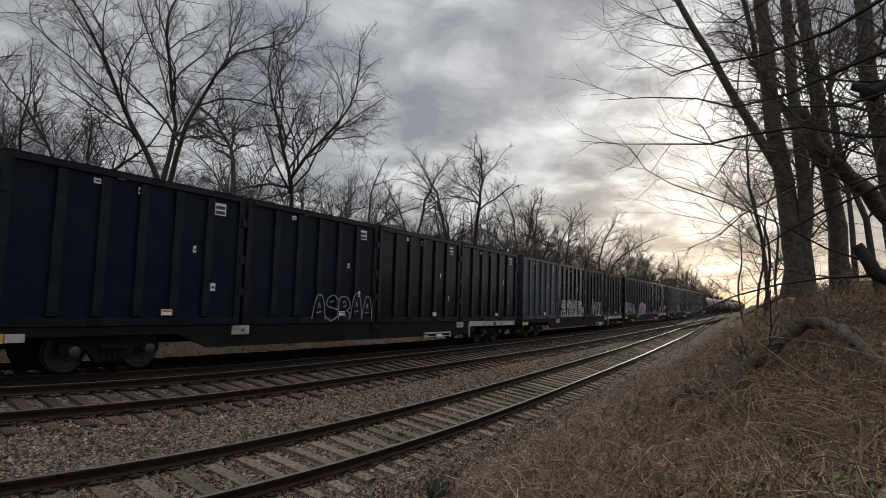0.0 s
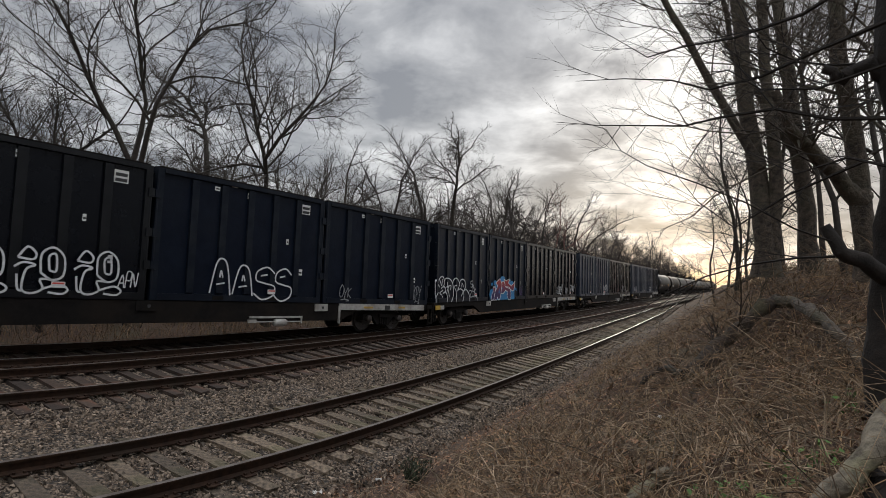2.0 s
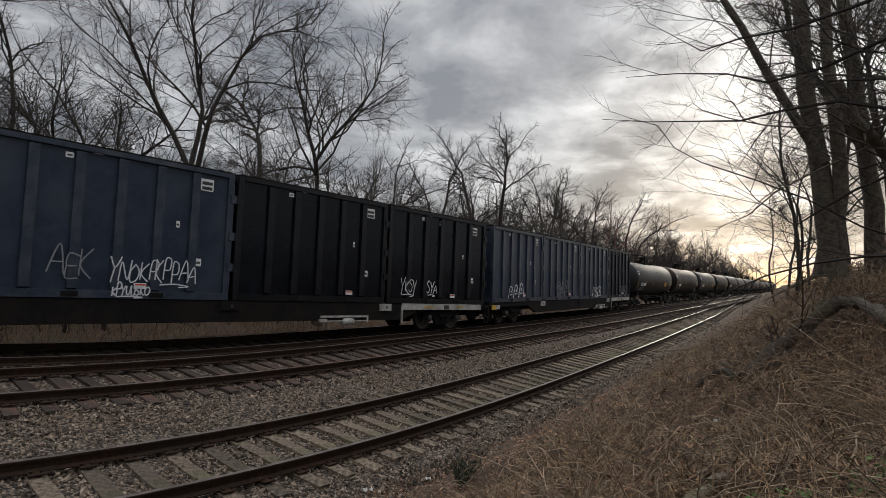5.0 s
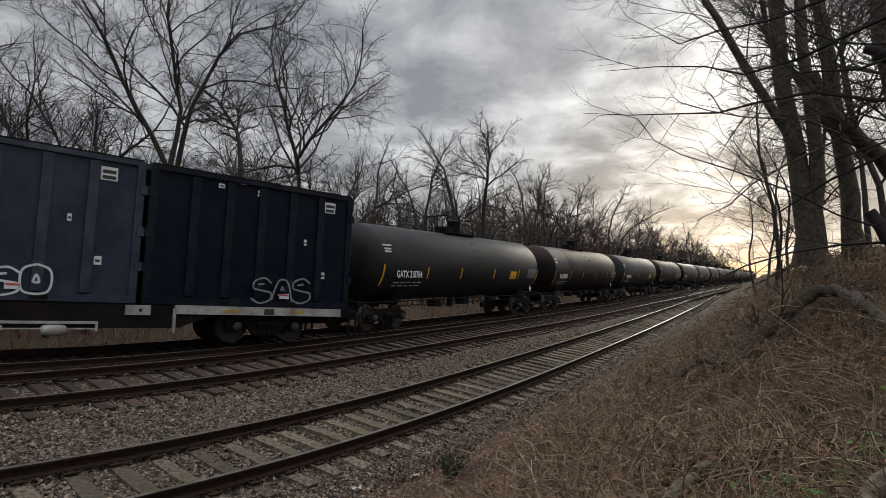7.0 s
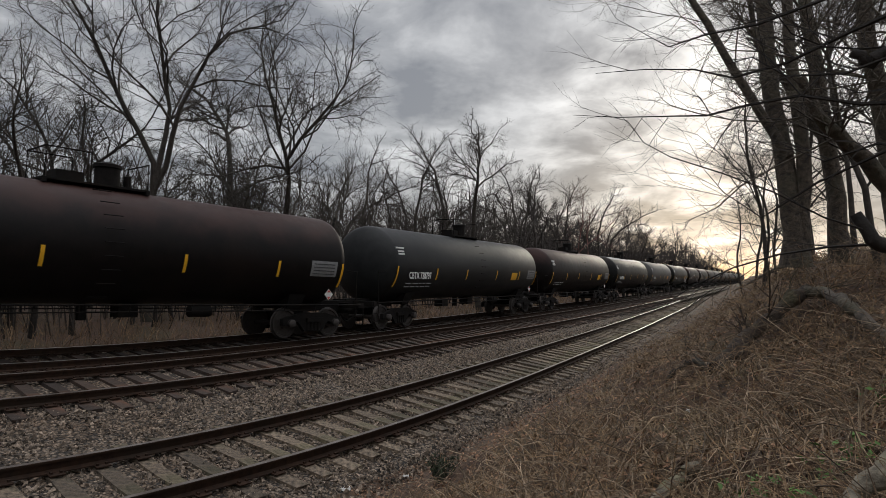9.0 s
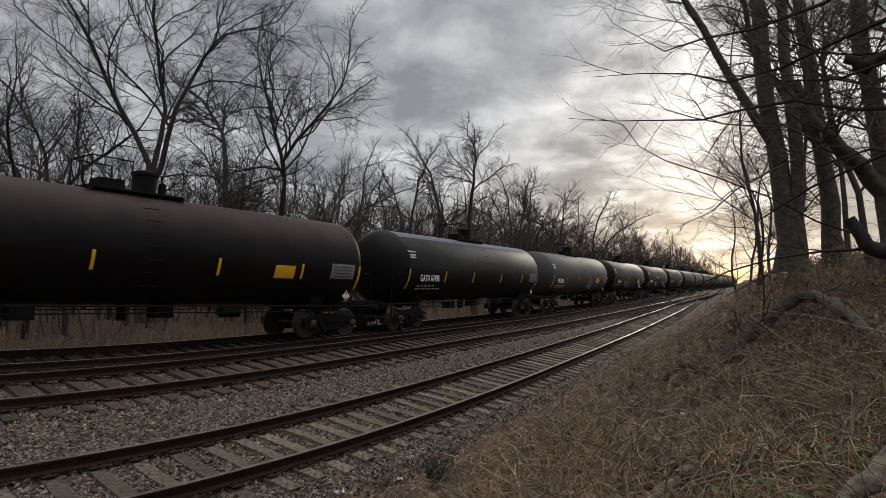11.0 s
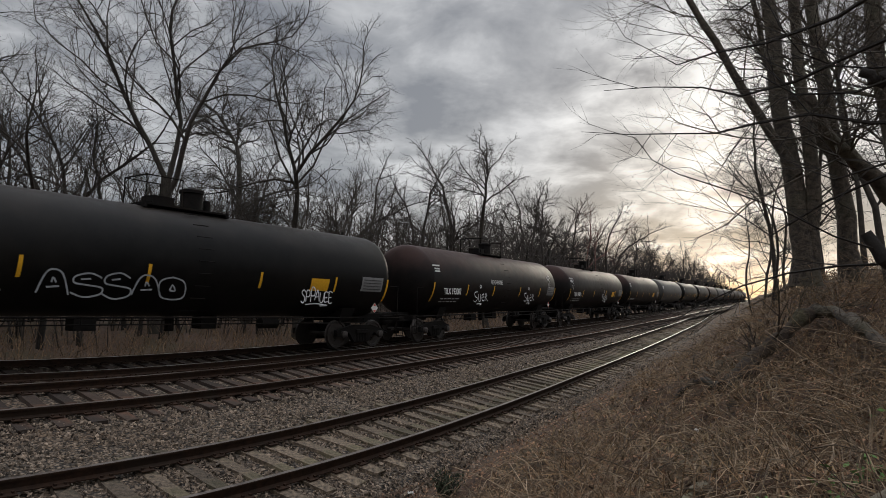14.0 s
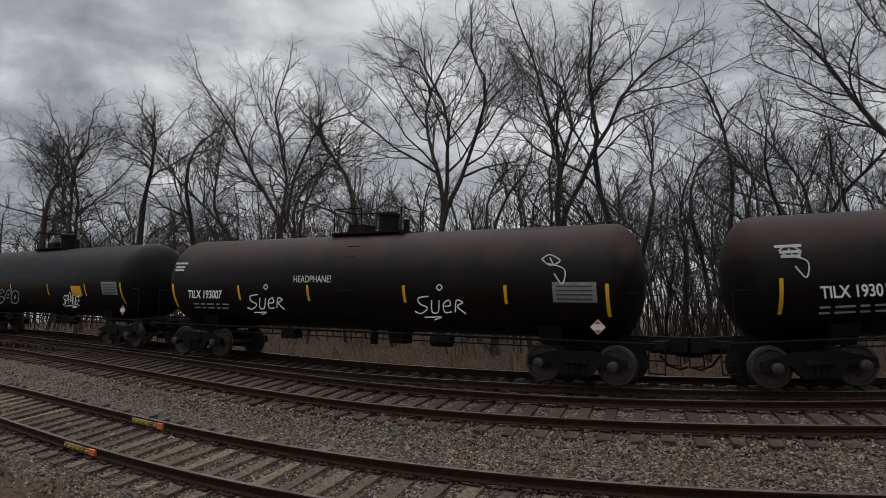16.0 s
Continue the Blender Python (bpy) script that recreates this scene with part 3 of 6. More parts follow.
def sleeper_mesh(seed, length=2.6):
    rng = random.Random(seed)
    g = Geo()
    cuts = [-length / 2, -length / 4, 0, length / 4, length / 2]
    n = 4
    for y in cuts:
        for x, z in ((-0.115, -0.16), (0.115, -0.16), (0.11, 0.0), (-0.11, 0.0)):
            g.v.append((x + rng.uniform(-0.02, 0.02), y + rng.uniform(-0.045, 0.045), z + rng.uniform(-0.02, 0.006)))
    for i in range(len(cuts) - 1):
        for j in range(n):
            k = (j + 1) % n
            g.face((i * n + j, i * n + k, (i + 1) * n + k, (i + 1) * n + j))
    g.face((3, 2, 1, 0))
    e = (len(cuts) - 1) * n
    g.face((e, e + 1, e + 2, e + 3))
    return g.mesh("sleeper", [M["tie"]])


def tie_plate_mesh():
    g = Geo()
    for y in (-0.7525, 0.7525):
        g.box((0, y, 0.008), (0.19, 0.34, 0.018))
        for dx in (-0.06, 0.06):
            for dy in (-0.095, 0.095):
                g.box((dx, y + dy, 0.028), (0.03, 0.04, 0.03))
    return g.mesh("tie_plate", [M["rail"]])


def build_track(name, L, label, tie_mats, s0, s1, spacing, sink, wobble):
    t = new(name)
    tagged(t, label, "railway track", kind="structure")
    for off in (-0.7525, 0.7525):
        part("rail", rail_mesh(L, off, "railhead" if name.endswith("far") else "railhead_dull"), None, t)
    rng = random.Random(len(name))
    plates = tie_plate_mesh()
    s, i = s0, 0
    while s < s1:
        m = L.stand(s)
        ob = part("sleeper", TIES[tie_mats][i % len(TIES[tie_mats])], None, t)
        turn = pose(0, rng.uniform(-wobble, wobble) * 2.2, -0.172 - sink - rng.random() * 0.015, rng.uniform(-0.6, 0.6), rng.uniform(-1, 1), rng.uniform(-1, 1) * wobble * 30)
        ob.matrix_basis = m @ turn
        if -14 < s < 30:
            pl = part("tie_plate", plates, None, t)
            pl.matrix_basis = m @ pose(0, 0, -0.168)
        s += spacing * rng.uniform(0.93, 1.07)
        i += 1
    return t


TIES = {}


def build_tracks():
    TIES["pale"] = [sleeper_mesh(i) for i in range(9)]
    dark = []
    for i in range(6):
        me = sleeper_mesh(20 + i)
        me.materials.clear()
        me.materials.append(M["tie_dark"])
        dark.append(me)
    TIES["dark"] = dark
    near = build_track("railway_track_near", N_TRACK, "disused track with brown rusty rails on grey weathered wooden sleepers", "pale", -42, 92, 0.56, 0.0, 0.04)
    build_track("railway_track_middle", M_TRACK, "track with rusty rails on dark sleepers sunk in ballast", "dark", -55, 80, 0.53, 0.0, 0.02)
    build_track("railway_track_far", T_TRACK, "track with rails polished by traffic, under the goods train", "dark", -50, 60, 0.53, 0.0, 0.02)
    # bolted joint bars with yellow paint and an orange end, on both rails of the near track
    for off, s in ((-0.7525, -10.6), (0.7525, -10.9)):
        jb = new("joint_bar")
        jb.parent = near
        jb.matrix_basis = N_TRACK.stand(s) @ pose(0, off - 0.05, -0.085)
        tagged(jb, "yellow-painted bolted joint bar with an orange end")
        g = Geo().box((0, 0, 0), (1.0, 0.03, 0.10))
        part("bar", g, M["brass"], jb)
        g = Geo()
        for i in range(6):
            g.lathe([(-0.055, 0.010), (-0.05, 0.024), (-0.015, 0.026)], 8, 0, "y", (-0.42 + i * 0.168, 0, 0.0))
        part("bolts", g, M["brass"], jb)
        part("end_mark", Geo().box((0.60, 0.0, 0.0), (0.2, 0.05, 0.12)), M["orange"], jb)


M["brass"] = mat("worn_yellow_paint", (0.28, 0.20, 0.05), (0.42, 0.31, 0.09), 14, 0.7, 0.2, 0.2, 0.004, (0.12, 0.08, 0.04), 5, 0.7)
build_ground()
build_ballast()
scatter_stones()
build_tracks()


# ---- rolling stock: x along the train, -y the side towards the bank, z up from the rail head ----
def bogie_geo():
    """The meshes of one two-axle truck with a cast side frame on either side."""
    side = Geo()
    for y in (0.0,):
        out = [(-1.18, 0.40), (-1.18, 0.60), (-0.95, 0.66), (-0.45, 0.78), (0.45, 0.78), (0.95, 0.66), (1.18, 0.60), (1.18, 0.40), (0.95, 0.38), (0.62, 0.52),
               (0.34, 0.20), (-0.34, 0.20), (-0.62, 0.52), (-0.95, 0.38)]
        side.plate(out, y + 0.07, 0.14)
    spring = Geo()
    for x in (-0.2, -0.07, 0.07, 0.2):
        spring.tube([(x, 0, 0.24), (x, 0, 0.50)], 0.055, 8)
    spring.box((0, 0, 0.56), (0.62, 0.20, 0.12))
    bolster = Geo().box((0, 0, 0.62), (0.42, 2.1, 0.24)).box((0, 0, 0.78), (0.5, 0.5, 0.12))
    cap = Geo().lathe([(-0.12, 0.125), (0.0, 0.125), (0.02, 0.10), (0.03, 0.05)], 14, 0, "y", (0, 0, 0.457))
    return side, spring, bolster, cap


def wheelset_mesh():
    g = Geo()
    for s in (-1, 1):
        pr = [(s * 0.66, 0.10), (s * 0.66, 0.30), (s * 0.685, 0.39), (s * 0.685, 0.485), (s * 0.70, 0.485), (s * 0.715, 0.460), (s * 0.80, 0.452), (s * 0.80, 0.39),
              (s * 0.765, 0.37), (s * 0.745, 0.17), (s * 0.80, 0.15), (s * 0.80, 0.08)]
        g.lathe(pr, 20, 0, "y")
        for j in range(4):
            t = j * math.pi / 2
            g.box((0.24 * math.cos(t), s * 0.765, 0.24 * math.sin(t)), (0.05, 0.02, 0.05))
    g.lathe([(-1.05, 0.075), (1.05, 0.075)], 12, 0, "y")
    return g.mesh("wheelset", [M["wheel"]], True)


BOGIE = {}


def bogie(parent, x):
    if not BOGIE:
        a, b, c, d = bogie_geo()
        BOGIE.update(side_frame=a.mesh("side_frame", [M["underframe"]]), spring_set=b.mesh("spring_set", [M["underframe"]], True),
                     bolster=c.mesh("bolster", [M["underframe"]]), bearing_cap=d.mesh("bearing_cap", [M["wheel"]], True), wheelset=wheelset_mesh())
    # the truck is a part; its wheelsets turn in it
    tr = part("truck", BOGIE["bolster"], None, parent)
    tr.location = (x, 0, 0)
    for y in (-1, 1):
        part("side_frame", BOGIE["side_frame"], None, tr).location = (0, y, 0)
        part("spring_set", BOGIE["spring_set"], None, tr).location = (0, y * 1.06, 0)
        for dx in (-0.89, 0.89):
            part("bearing_cap", BOGIE["bearing_cap"], None, tr).matrix_basis = pose(dx, y * 1.17, 0, 0, 0, 0 if y > 0 else 180)
    for dx in (-0.89, 0.89):
        w = part("wheelset", BOGIE["wheelset"], None, tr)
        w.location = (dx, 0, 0.457)
    return tr


def coupler(parent, x, s):
    g = Geo().box((x - s * 0.35, 0, 0.84), (0.7, 0.16, 0.18)).box((x + s * 0.02, 0.06 * s, 0.84), (0.26, 0.30, 0.28), taper=0.85)
    part("coupler", g, M["underframe"], parent)
    h = [(x - s * 0.45, -0.35, 0.72), (x - s * 0.25, -0.32, 0.50), (x - s * 0.02, -0.25, 0.42), (x + s * 0.15, -0.2, 0.48)]
    part("air_hose", Geo().tube(h, 0.028, 7), M["underframe"], parent)


# containers
CL, CW, CB, CT = 6.08, 2.50, 1.02, 4.50
CONT = {}


def container_meshes():
    w, h0, h1 = CW / 2, CB, CT
    body = Geo().box((0, 0, (h0 + h1) / 2), (CL - 0.18, CW - 0.12, h1 - h0 - 0.1))
    posts = Geo().box((0, 0, (h0 + h1) / 2), (0.18, 0.16, h1 - h0))
    frame_ = [Geo().box((0, 0, h1 - 0.06), (CL - 0.36, 0.14, 0.12)), Geo().box((0, 0, h0 + 0.09), (CL - 0.36, 0.14, 0.18)),
              Geo().box((0, 0, h1 - 0.06), (0.12, CW - 0.34, 0.12)), Geo().box((0, 0, h0 + 0.09), (0.12, CW - 0.34, 0.18))]
    rib = Geo().prism([(0.0, h0 + 0.18), (-0.075, h0 + 0.22), (-0.075, h1 - 0.16), (0.0, h1 - 0.12)], -0.11, 0.11)
    lid = Geo().box((0, 0, h1 + 0.02), (CL - 0.1, CW - 0.1, 0.06))
    latch = Geo().tube([(0, 0, h0 + 0.3), (0, 0, h1 - 0.3)], 0.035, 7)
    for z in (h0 + 0.9, h0 + 1.75, h1 - 0.7):
        latch.box((0, 0.01, z), (0.16, 0.14, 0.22))
    end = Geo().box((0, 0, (h0 + h1) / 2), (0.10, 0.10, h1 - h0 - 0.4))
    return body, posts, frame_, rib, lid, latch, end


def container(paint, label, ribs=5):
    c = new("waste_container")
    tagged(c, label, "container", "containers on the flat wagons")
    key = paint
    if key not in CONT:
        body, posts, frame_, rib, lid, latch, end = container_meshes()
        CONT[key] = dict(body=body.mesh("body", [M[paint]]), corner_post=posts.mesh("corner_post", [M[paint + "_worn"]]), rails=[f.mesh("frame_rail", [M[paint + "_worn"]]) for f in frame_],
                         rib=rib.mesh("rib", [M[paint + "_worn"]]), pocket=Geo().box((0, 0, CB + 0.09), (0.36, 0.02, 0.11)).mesh("fork_pocket", [M["underframe"]]), lid=lid.mesh("lid", [M["underframe"]]), latch=latch.mesh("latch_bar", [M[paint + "_worn"]]),
                         end_rib=end.mesh("end_rib", [M[paint]]))
    P = CONT[key]
    for n in ("body", "lid"):
        part(n, P[n], None, c)
    for x in (-1, 1):
        for y in (-1, 1):
            part("corner_post", P["corner_post"], None, c).location = (x * (CL / 2 - 0.09), y * (CW / 2 - 0.08), 0)
        for q in (2, 3):
            part("frame_rail", P["rails"][q], None, c).location = (x * (CL / 2 - 0.08), 0, 0)
        for q in (0, 1):
            part("frame_rail", P["rails"][q], None, c).location = (0, x * (CW / 2 - 0.05), 0)
        part("latch_bar", P["latch"], None, c).location = (x * (CL / 2 - 0.02), -CW / 2 + 0.02, 0)
        for y in (-0.75, -0.25, 0.25, 0.75):
            part("end_rib", P["end_rib"], None, c).location = (x * (CL / 2 + 0.01), y, 0)
    for x in (-1.0, 1.0):
        part("fork_pocket", P["pocket"], None, c).location = (x, -CW / 2 - 0.024, 0)
    for i in range(ribs):
        x = -CL / 2 + 0.18 + (CL - 0.36) * (i + 1) / (ribs + 1)
        for s in (1, -1):
            r = part("rib", P["rib"], None, c)
            r.matrix_basis = pose(x, -s * (CW / 2 - 0.06), 0, 0, 0, 0 if s > 0 else 180)
    return c


def decals(c, number, rng):
    """White plates and stickers on a container's side, and its number plate at the upper corner."""
    y = -CW / 2 + 0.045
    g = Geo().plate([(2.05, 3.92), (2.42, 3.92), (2.42, 4.24), (2.05, 4.24)], y, 0.006)
    part("number_plate", g, M["label"], c, "white plate with black lettering")
    if number:
        writing("lettering", "OVAU", 0.125, M["ink"], c, (2.08, y - 0.008, 4.10), 0.92)
        writing("lettering", number, 0.125, M["ink"], c, (2.08, y - 0.008, 3.95), 0.92)
    else:
        for z in (4.125, 3.99):
            part("lettering_bar", Geo().box((2.235, y - 0.008, z), (0.30, 0.006, 0.085)), M["ink"], c)
    for name, x, z, w, h in (("sticker", -1.25, 4.17, 0.17, 0.12), ("sticker", -0.72, 4.36, 0.20, 0.10), ("sticker", -0.12, 4.10, 0.06, 0.17),
                             ("sticker", -1.92, 2.90, 0.09, 0.17), ("sticker", 1.42, 2.86, 0.09, 0.17), ("sticker", 2.05, 1.90, 0.16, 0.20)):
        x += rng.uniform(-0.05, 0.05)
        s = part(name, Geo().plate([(x, z), (x + w, z), (x + w, z + h), (x, z + h)], y, 0.005), M["label"], c)
        part("print_bar", Geo().box((x + w / 2, y - 0.007, z + h * 0.45), (w * 0.66, 0.004, h * 0.3)), M["ink"], s)
    x = 0.8 + rng.uniform(-0.6, 0.4)
    s = part("sticker", Geo().plate([(x, 1.26), (x + 0.30, 1.26), (x + 0.30, 1.40), (x, 1.40)], y - 0.07, 0.006), M["label"], c, "white warning sticker with a red bar")
    part("print_bar", Geo().box((x + 0.15, y - 0.08, 1.36), (0.26, 0.004, 0.04)), M["redlab"], s)


def strokes(parent, name, lines, material, width, y, label=""):
    """Spray-painted lines on a side: each line is a run of (x, z)."""
    g = Geo()
    for run in lines:
        pts = []
        for i in range(len(run) - 1):
            p0, p1, p2, p3 = run[max(i - 1, 0)], run[i], run[i + 1], run[min(i + 2, len(run) - 1)]
            for k in range(5):
                t = k / 5
                pts.append(tuple(0.5 * (2 * b + (c - a) * t + (2 * a - 5 * b + 4 * c - d) * t * t + (3 * b - a - 3 * c + d) * t ** 3) for a, b, c, d in zip(p0, p1, p2, p3)))
        pts.append(run[-1])
        n0 = len(g.v)
        for i, p in enumerate(pts):
            a, b = pts[max(i - 1, 0)], pts[min(i + 1, len(pts) - 1)]
            dx, dz = b[0] - a[0], b[1] - a[1]
            L = math.hypot(dx, dz) or 1
            ox, oz = -dz / L * width / 2, dx / L * width / 2
            g.v += [(p[0] + ox, y, p[1] + oz), (p[0] - ox, y, p[1] - oz)]
        for i in range(len(pts) - 1):
            a = n0 + 2 * i
            g.face((a, a + 2, a + 3, a + 1))
    ob = part(name, g, M[material], parent, label)
    so = ob.modifiers.new("coat", "SOLIDIFY")
    so.thickness = 0.003
    return ob


def bubble(x, z, w, h, rng, kind):
    """The outline of one round graffiti letter, as a few runs."""
    def P(*q):
        return [(x + a * w, z + b * h) for a, b in q]
    if kind == 0:
        return [P((0.05, 0), (0.0, 0.5), (0.1, 0.95), (0.5, 1.05), (0.9, 0.9), (1.0, 0.55), (0.7, 0.45), (1.0, 0.3), (0.95, 0)), P((0.35, 0.75), (0.55, 0.85), (0.65, 0.65), (0.4, 0.6)),
                P((0.3, 0.2), (0.5, 0.3), (0.7, 0.15))]
    if kind == 1:
        return [P((0.0, 0.1), (0.25, 0.9), (0.5, 1.1), (0.8, 0.9), (1.0, 0.05)), P((0.3, 0.35), (0.7, 0.4)), P((0.45, 0.55), (0.5, 0.75), (0.6, 0.55))]
    if kind == 2:
        return [P((0.95, 0.85), (0.6, 1.05), (0.15, 0.9), (0.1, 0.6), (0.5, 0.5), (0.95, 0.4), (0.9, 0.1), (0.4, -0.05), (0.0, 0.15)), P((0.3, 0.75), (0.6, 0.8))]
    return [P((0.5, 1.0), (0.1, 0.85), (0.0, 0.5), (0.1, 0.1), (0.5, 0.0), (0.9, 0.1), (1.0, 0.5), (0.9, 0.85), (0.5, 1.0)), P((0.4, 0.4), (0.5, 0.65), (0.6, 0.4), (0.4, 0.4))]


def throw_up(parent, x, z, w, h, count, seed, material="spray", width=0.045, y=None):
    rng = random.Random(seed)
    runs = []
    for i in range(count):
        runs += bubble(x + i * w * 1.02, z + rng.uniform(-0.05, 0.05) * h, w * rng.uniform(0.92, 1.1), h * rng.uniform(0.9, 1.1), rng, rng.randrange(4))
    return strokes(parent, "graffiti", runs, material, width, y if y is not None else -CW / 2 - 0.036, "spray-painted bubble letters")


GLYPHS = (
    [[(0.1, 0.0), (0.15, 1.0), (0.75, 0.95), (0.7, 0.5), (0.15, 0.45)]],
    [[(0.0, 0.05), (0.45, 1.0), (0.85, 0.0)], [(0.15, 0.38), (0.75, 0.42)]],
    [[(0.0, 1.0), (0.4, 0.5), (0.8, 1.05)], [(0.4, 0.5), (0.25, -0.15)]],
    [[(0.8, 0.85), (0.4, 1.0), (0.1, 0.75), (0.7, 0.4), (0.5, 0.0), (0.0, 0.12)]],
    [[(0.45, 1.0), (0.05, 0.6), (0.2, 0.05), (0.7, 0.1), (0.85, 0.65), (0.45, 1.0)]],
    [[(0.0, 0.0), (0.1, 1.0), (0.65, 0.05), (0.8, 1.1)]],
    [[(0.8, 0.9), (0.2, 0.95), (0.15, 0.5), (0.65, 0.5)], [(0.15, 0.5), (0.2, 0.0), (0.85, 0.05)]],
    [[(0.1, 1.0), (0.15, 0.0)], [(0.8, 1.0), (0.15, 0.45), (0.9, -0.1)]],
    [[(0.05, 0.95), (0.2, 0.05), (0.65, 0.05), (0.8, 1.0)]],
)


def scrawl(parent, x, z, w, h, seed, material="spray", width=0.03, y=None):
    """A quick tag: slanted running strokes that overlap, with a tail under them."""
    rng = random.Random(seed)
    n = max(3, round(w / (0.48 * h)))
    runs = []
    for i in range(n):
        a, b = x + w * i / n, w / n * rng.uniform(1.05, 1.35)
        k, lift = h * rng.uniform(0.8, 1.15), h * rng.uniform(-0.08, 0.1)
        for r in rng.choice(GLYPHS):
            runs.append([(a + (u + 0.16 * v) * b + rng.uniform(-0.03, 0.03) * b, z + lift + v * k + rng.uniform(-0.04, 0.04) * h) for u, v in r])
    if rng.random() < 0.7:
        runs.append([(x + w * 0.15, z - 0.16 * h), (x + w * 0.5, z - 0.1 * h), (x + w * 0.85, z - 0.2 * h), (x + w * 0.6, z - 0.26 * h)])
    return strokes(parent, "graffiti", runs, material, width, y if y is not None else -CW / 2 - 0.036, "spray-painted scrawl")


def letters_white(parent):
    """Tall white bubble letters with a small tag behind them."""
    X = lambda q: [((a - 789) / 218, 1.03 + (318 - b) / 225) for a, b in q]
    runs = [
        [(85, 270), (80, 95), (170, 165)], [(170, 165), (145, 120), (190, 65), (250, 65), (278, 110), (265, 150), (205, 180)],
        [(205, 180), (270, 160), (310, 185), (300, 215), (245, 230)], [(245, 230), (310, 215), (355, 265), (350, 318)], [(105, 318), (105, 265), (150, 218)],
        [(250, 195), (180, 225), (225, 245), (240, 270)], [(180, 100), (220, 150), (230, 85)],
    ]
    runs += [
        [(278, 110), (300, 80), (370, 75), (440, 100), (490, 170), (490, 260), (450, 318)], [(350, 110), (355, 160), (400, 265)], [(325, 165), (430, 150), (410, 200)], [(340, 210), (375, 160)],
        [(465, 125), (500, 85), (560, 70), (610, 95), (635, 140), (590, 205)], [(575, 145), (510, 160), (560, 215), (570, 318)], [(590, 205), (640, 185), (700, 190), (750, 240), (740, 300), (725, 318)],
    ]
    runs += [
        [(635, 125), (660, 95), (720, 80), (780, 105), (795, 155), (740, 210), (690, 262)], [(695, 170), (700, 120), (750, 165)], [(740, 210), (800, 190), (860, 215), (905, 265), (910, 318)],
    ]
    strokes(parent, "graffiti", [X(r) for r in runs], "spray", 0.052, -CW / 2 - 0.036, "spray-painted bubble letters")
    tag = [[(980, 95), (935, 100), (930, 130), (975, 130), (970, 165), (930, 160)], [(985, 150), (1010, 140), (1000, 175), (985, 210), (1020, 215)], [(1020, 160), (1040, 230)],
           [(1075, 180), (1030, 210), (1085, 250)], [(895, 205), (950, 205), (925, 270), (1000, 265)], [(1000, 265), (1090, 270), (1120, 315)]]
    strokes(parent, "graffiti", [X(r) for r in tag], "spray", 0.035, -CW / 2 - 0.036, "small spray-painted tag")


def figure(parent, x, z, w, h):
    """A round figure like a number with a beaked head."""
    runs = [[(0.05, 0.75), (0.2, 0.98), (0.35, 0.85), (0.3, 0.72), (0.05, 0.75)], [(0.45, 0.45), (0.45, 0.85), (0.65, 1.0), (0.85, 0.8), (0.85, 0.4), (0.65, 0.3), (0.45, 0.45)],
            [(0.6, 0.5), (0.58, 0.8), (0.7, 0.85), (0.72, 0.5), (0.6, 0.5)], [(0.0, 0.55), (0.15, 0.65), (0.35, 0.6), (0.2, 0.5), (0.15, 0.1), (0.3, 0.0), (0.5, 0.1), (0.45, 0.3), (0.65, 0.3)],
            [(0.5, 0.1), (0.8, 0.2), (0.95, 0.1), (0.85, 0.0), (0.6, 0.03)], [(0.05, 0.4), (0.08, 0.1), (0.15, 0.05)]]
    strokes(parent, "graffiti", [[(x + a * w, z + b * h) for a, b in r] for r in runs], "spray", 0.05, -CW / 2 - 0.036, "white spray-painted round figure")


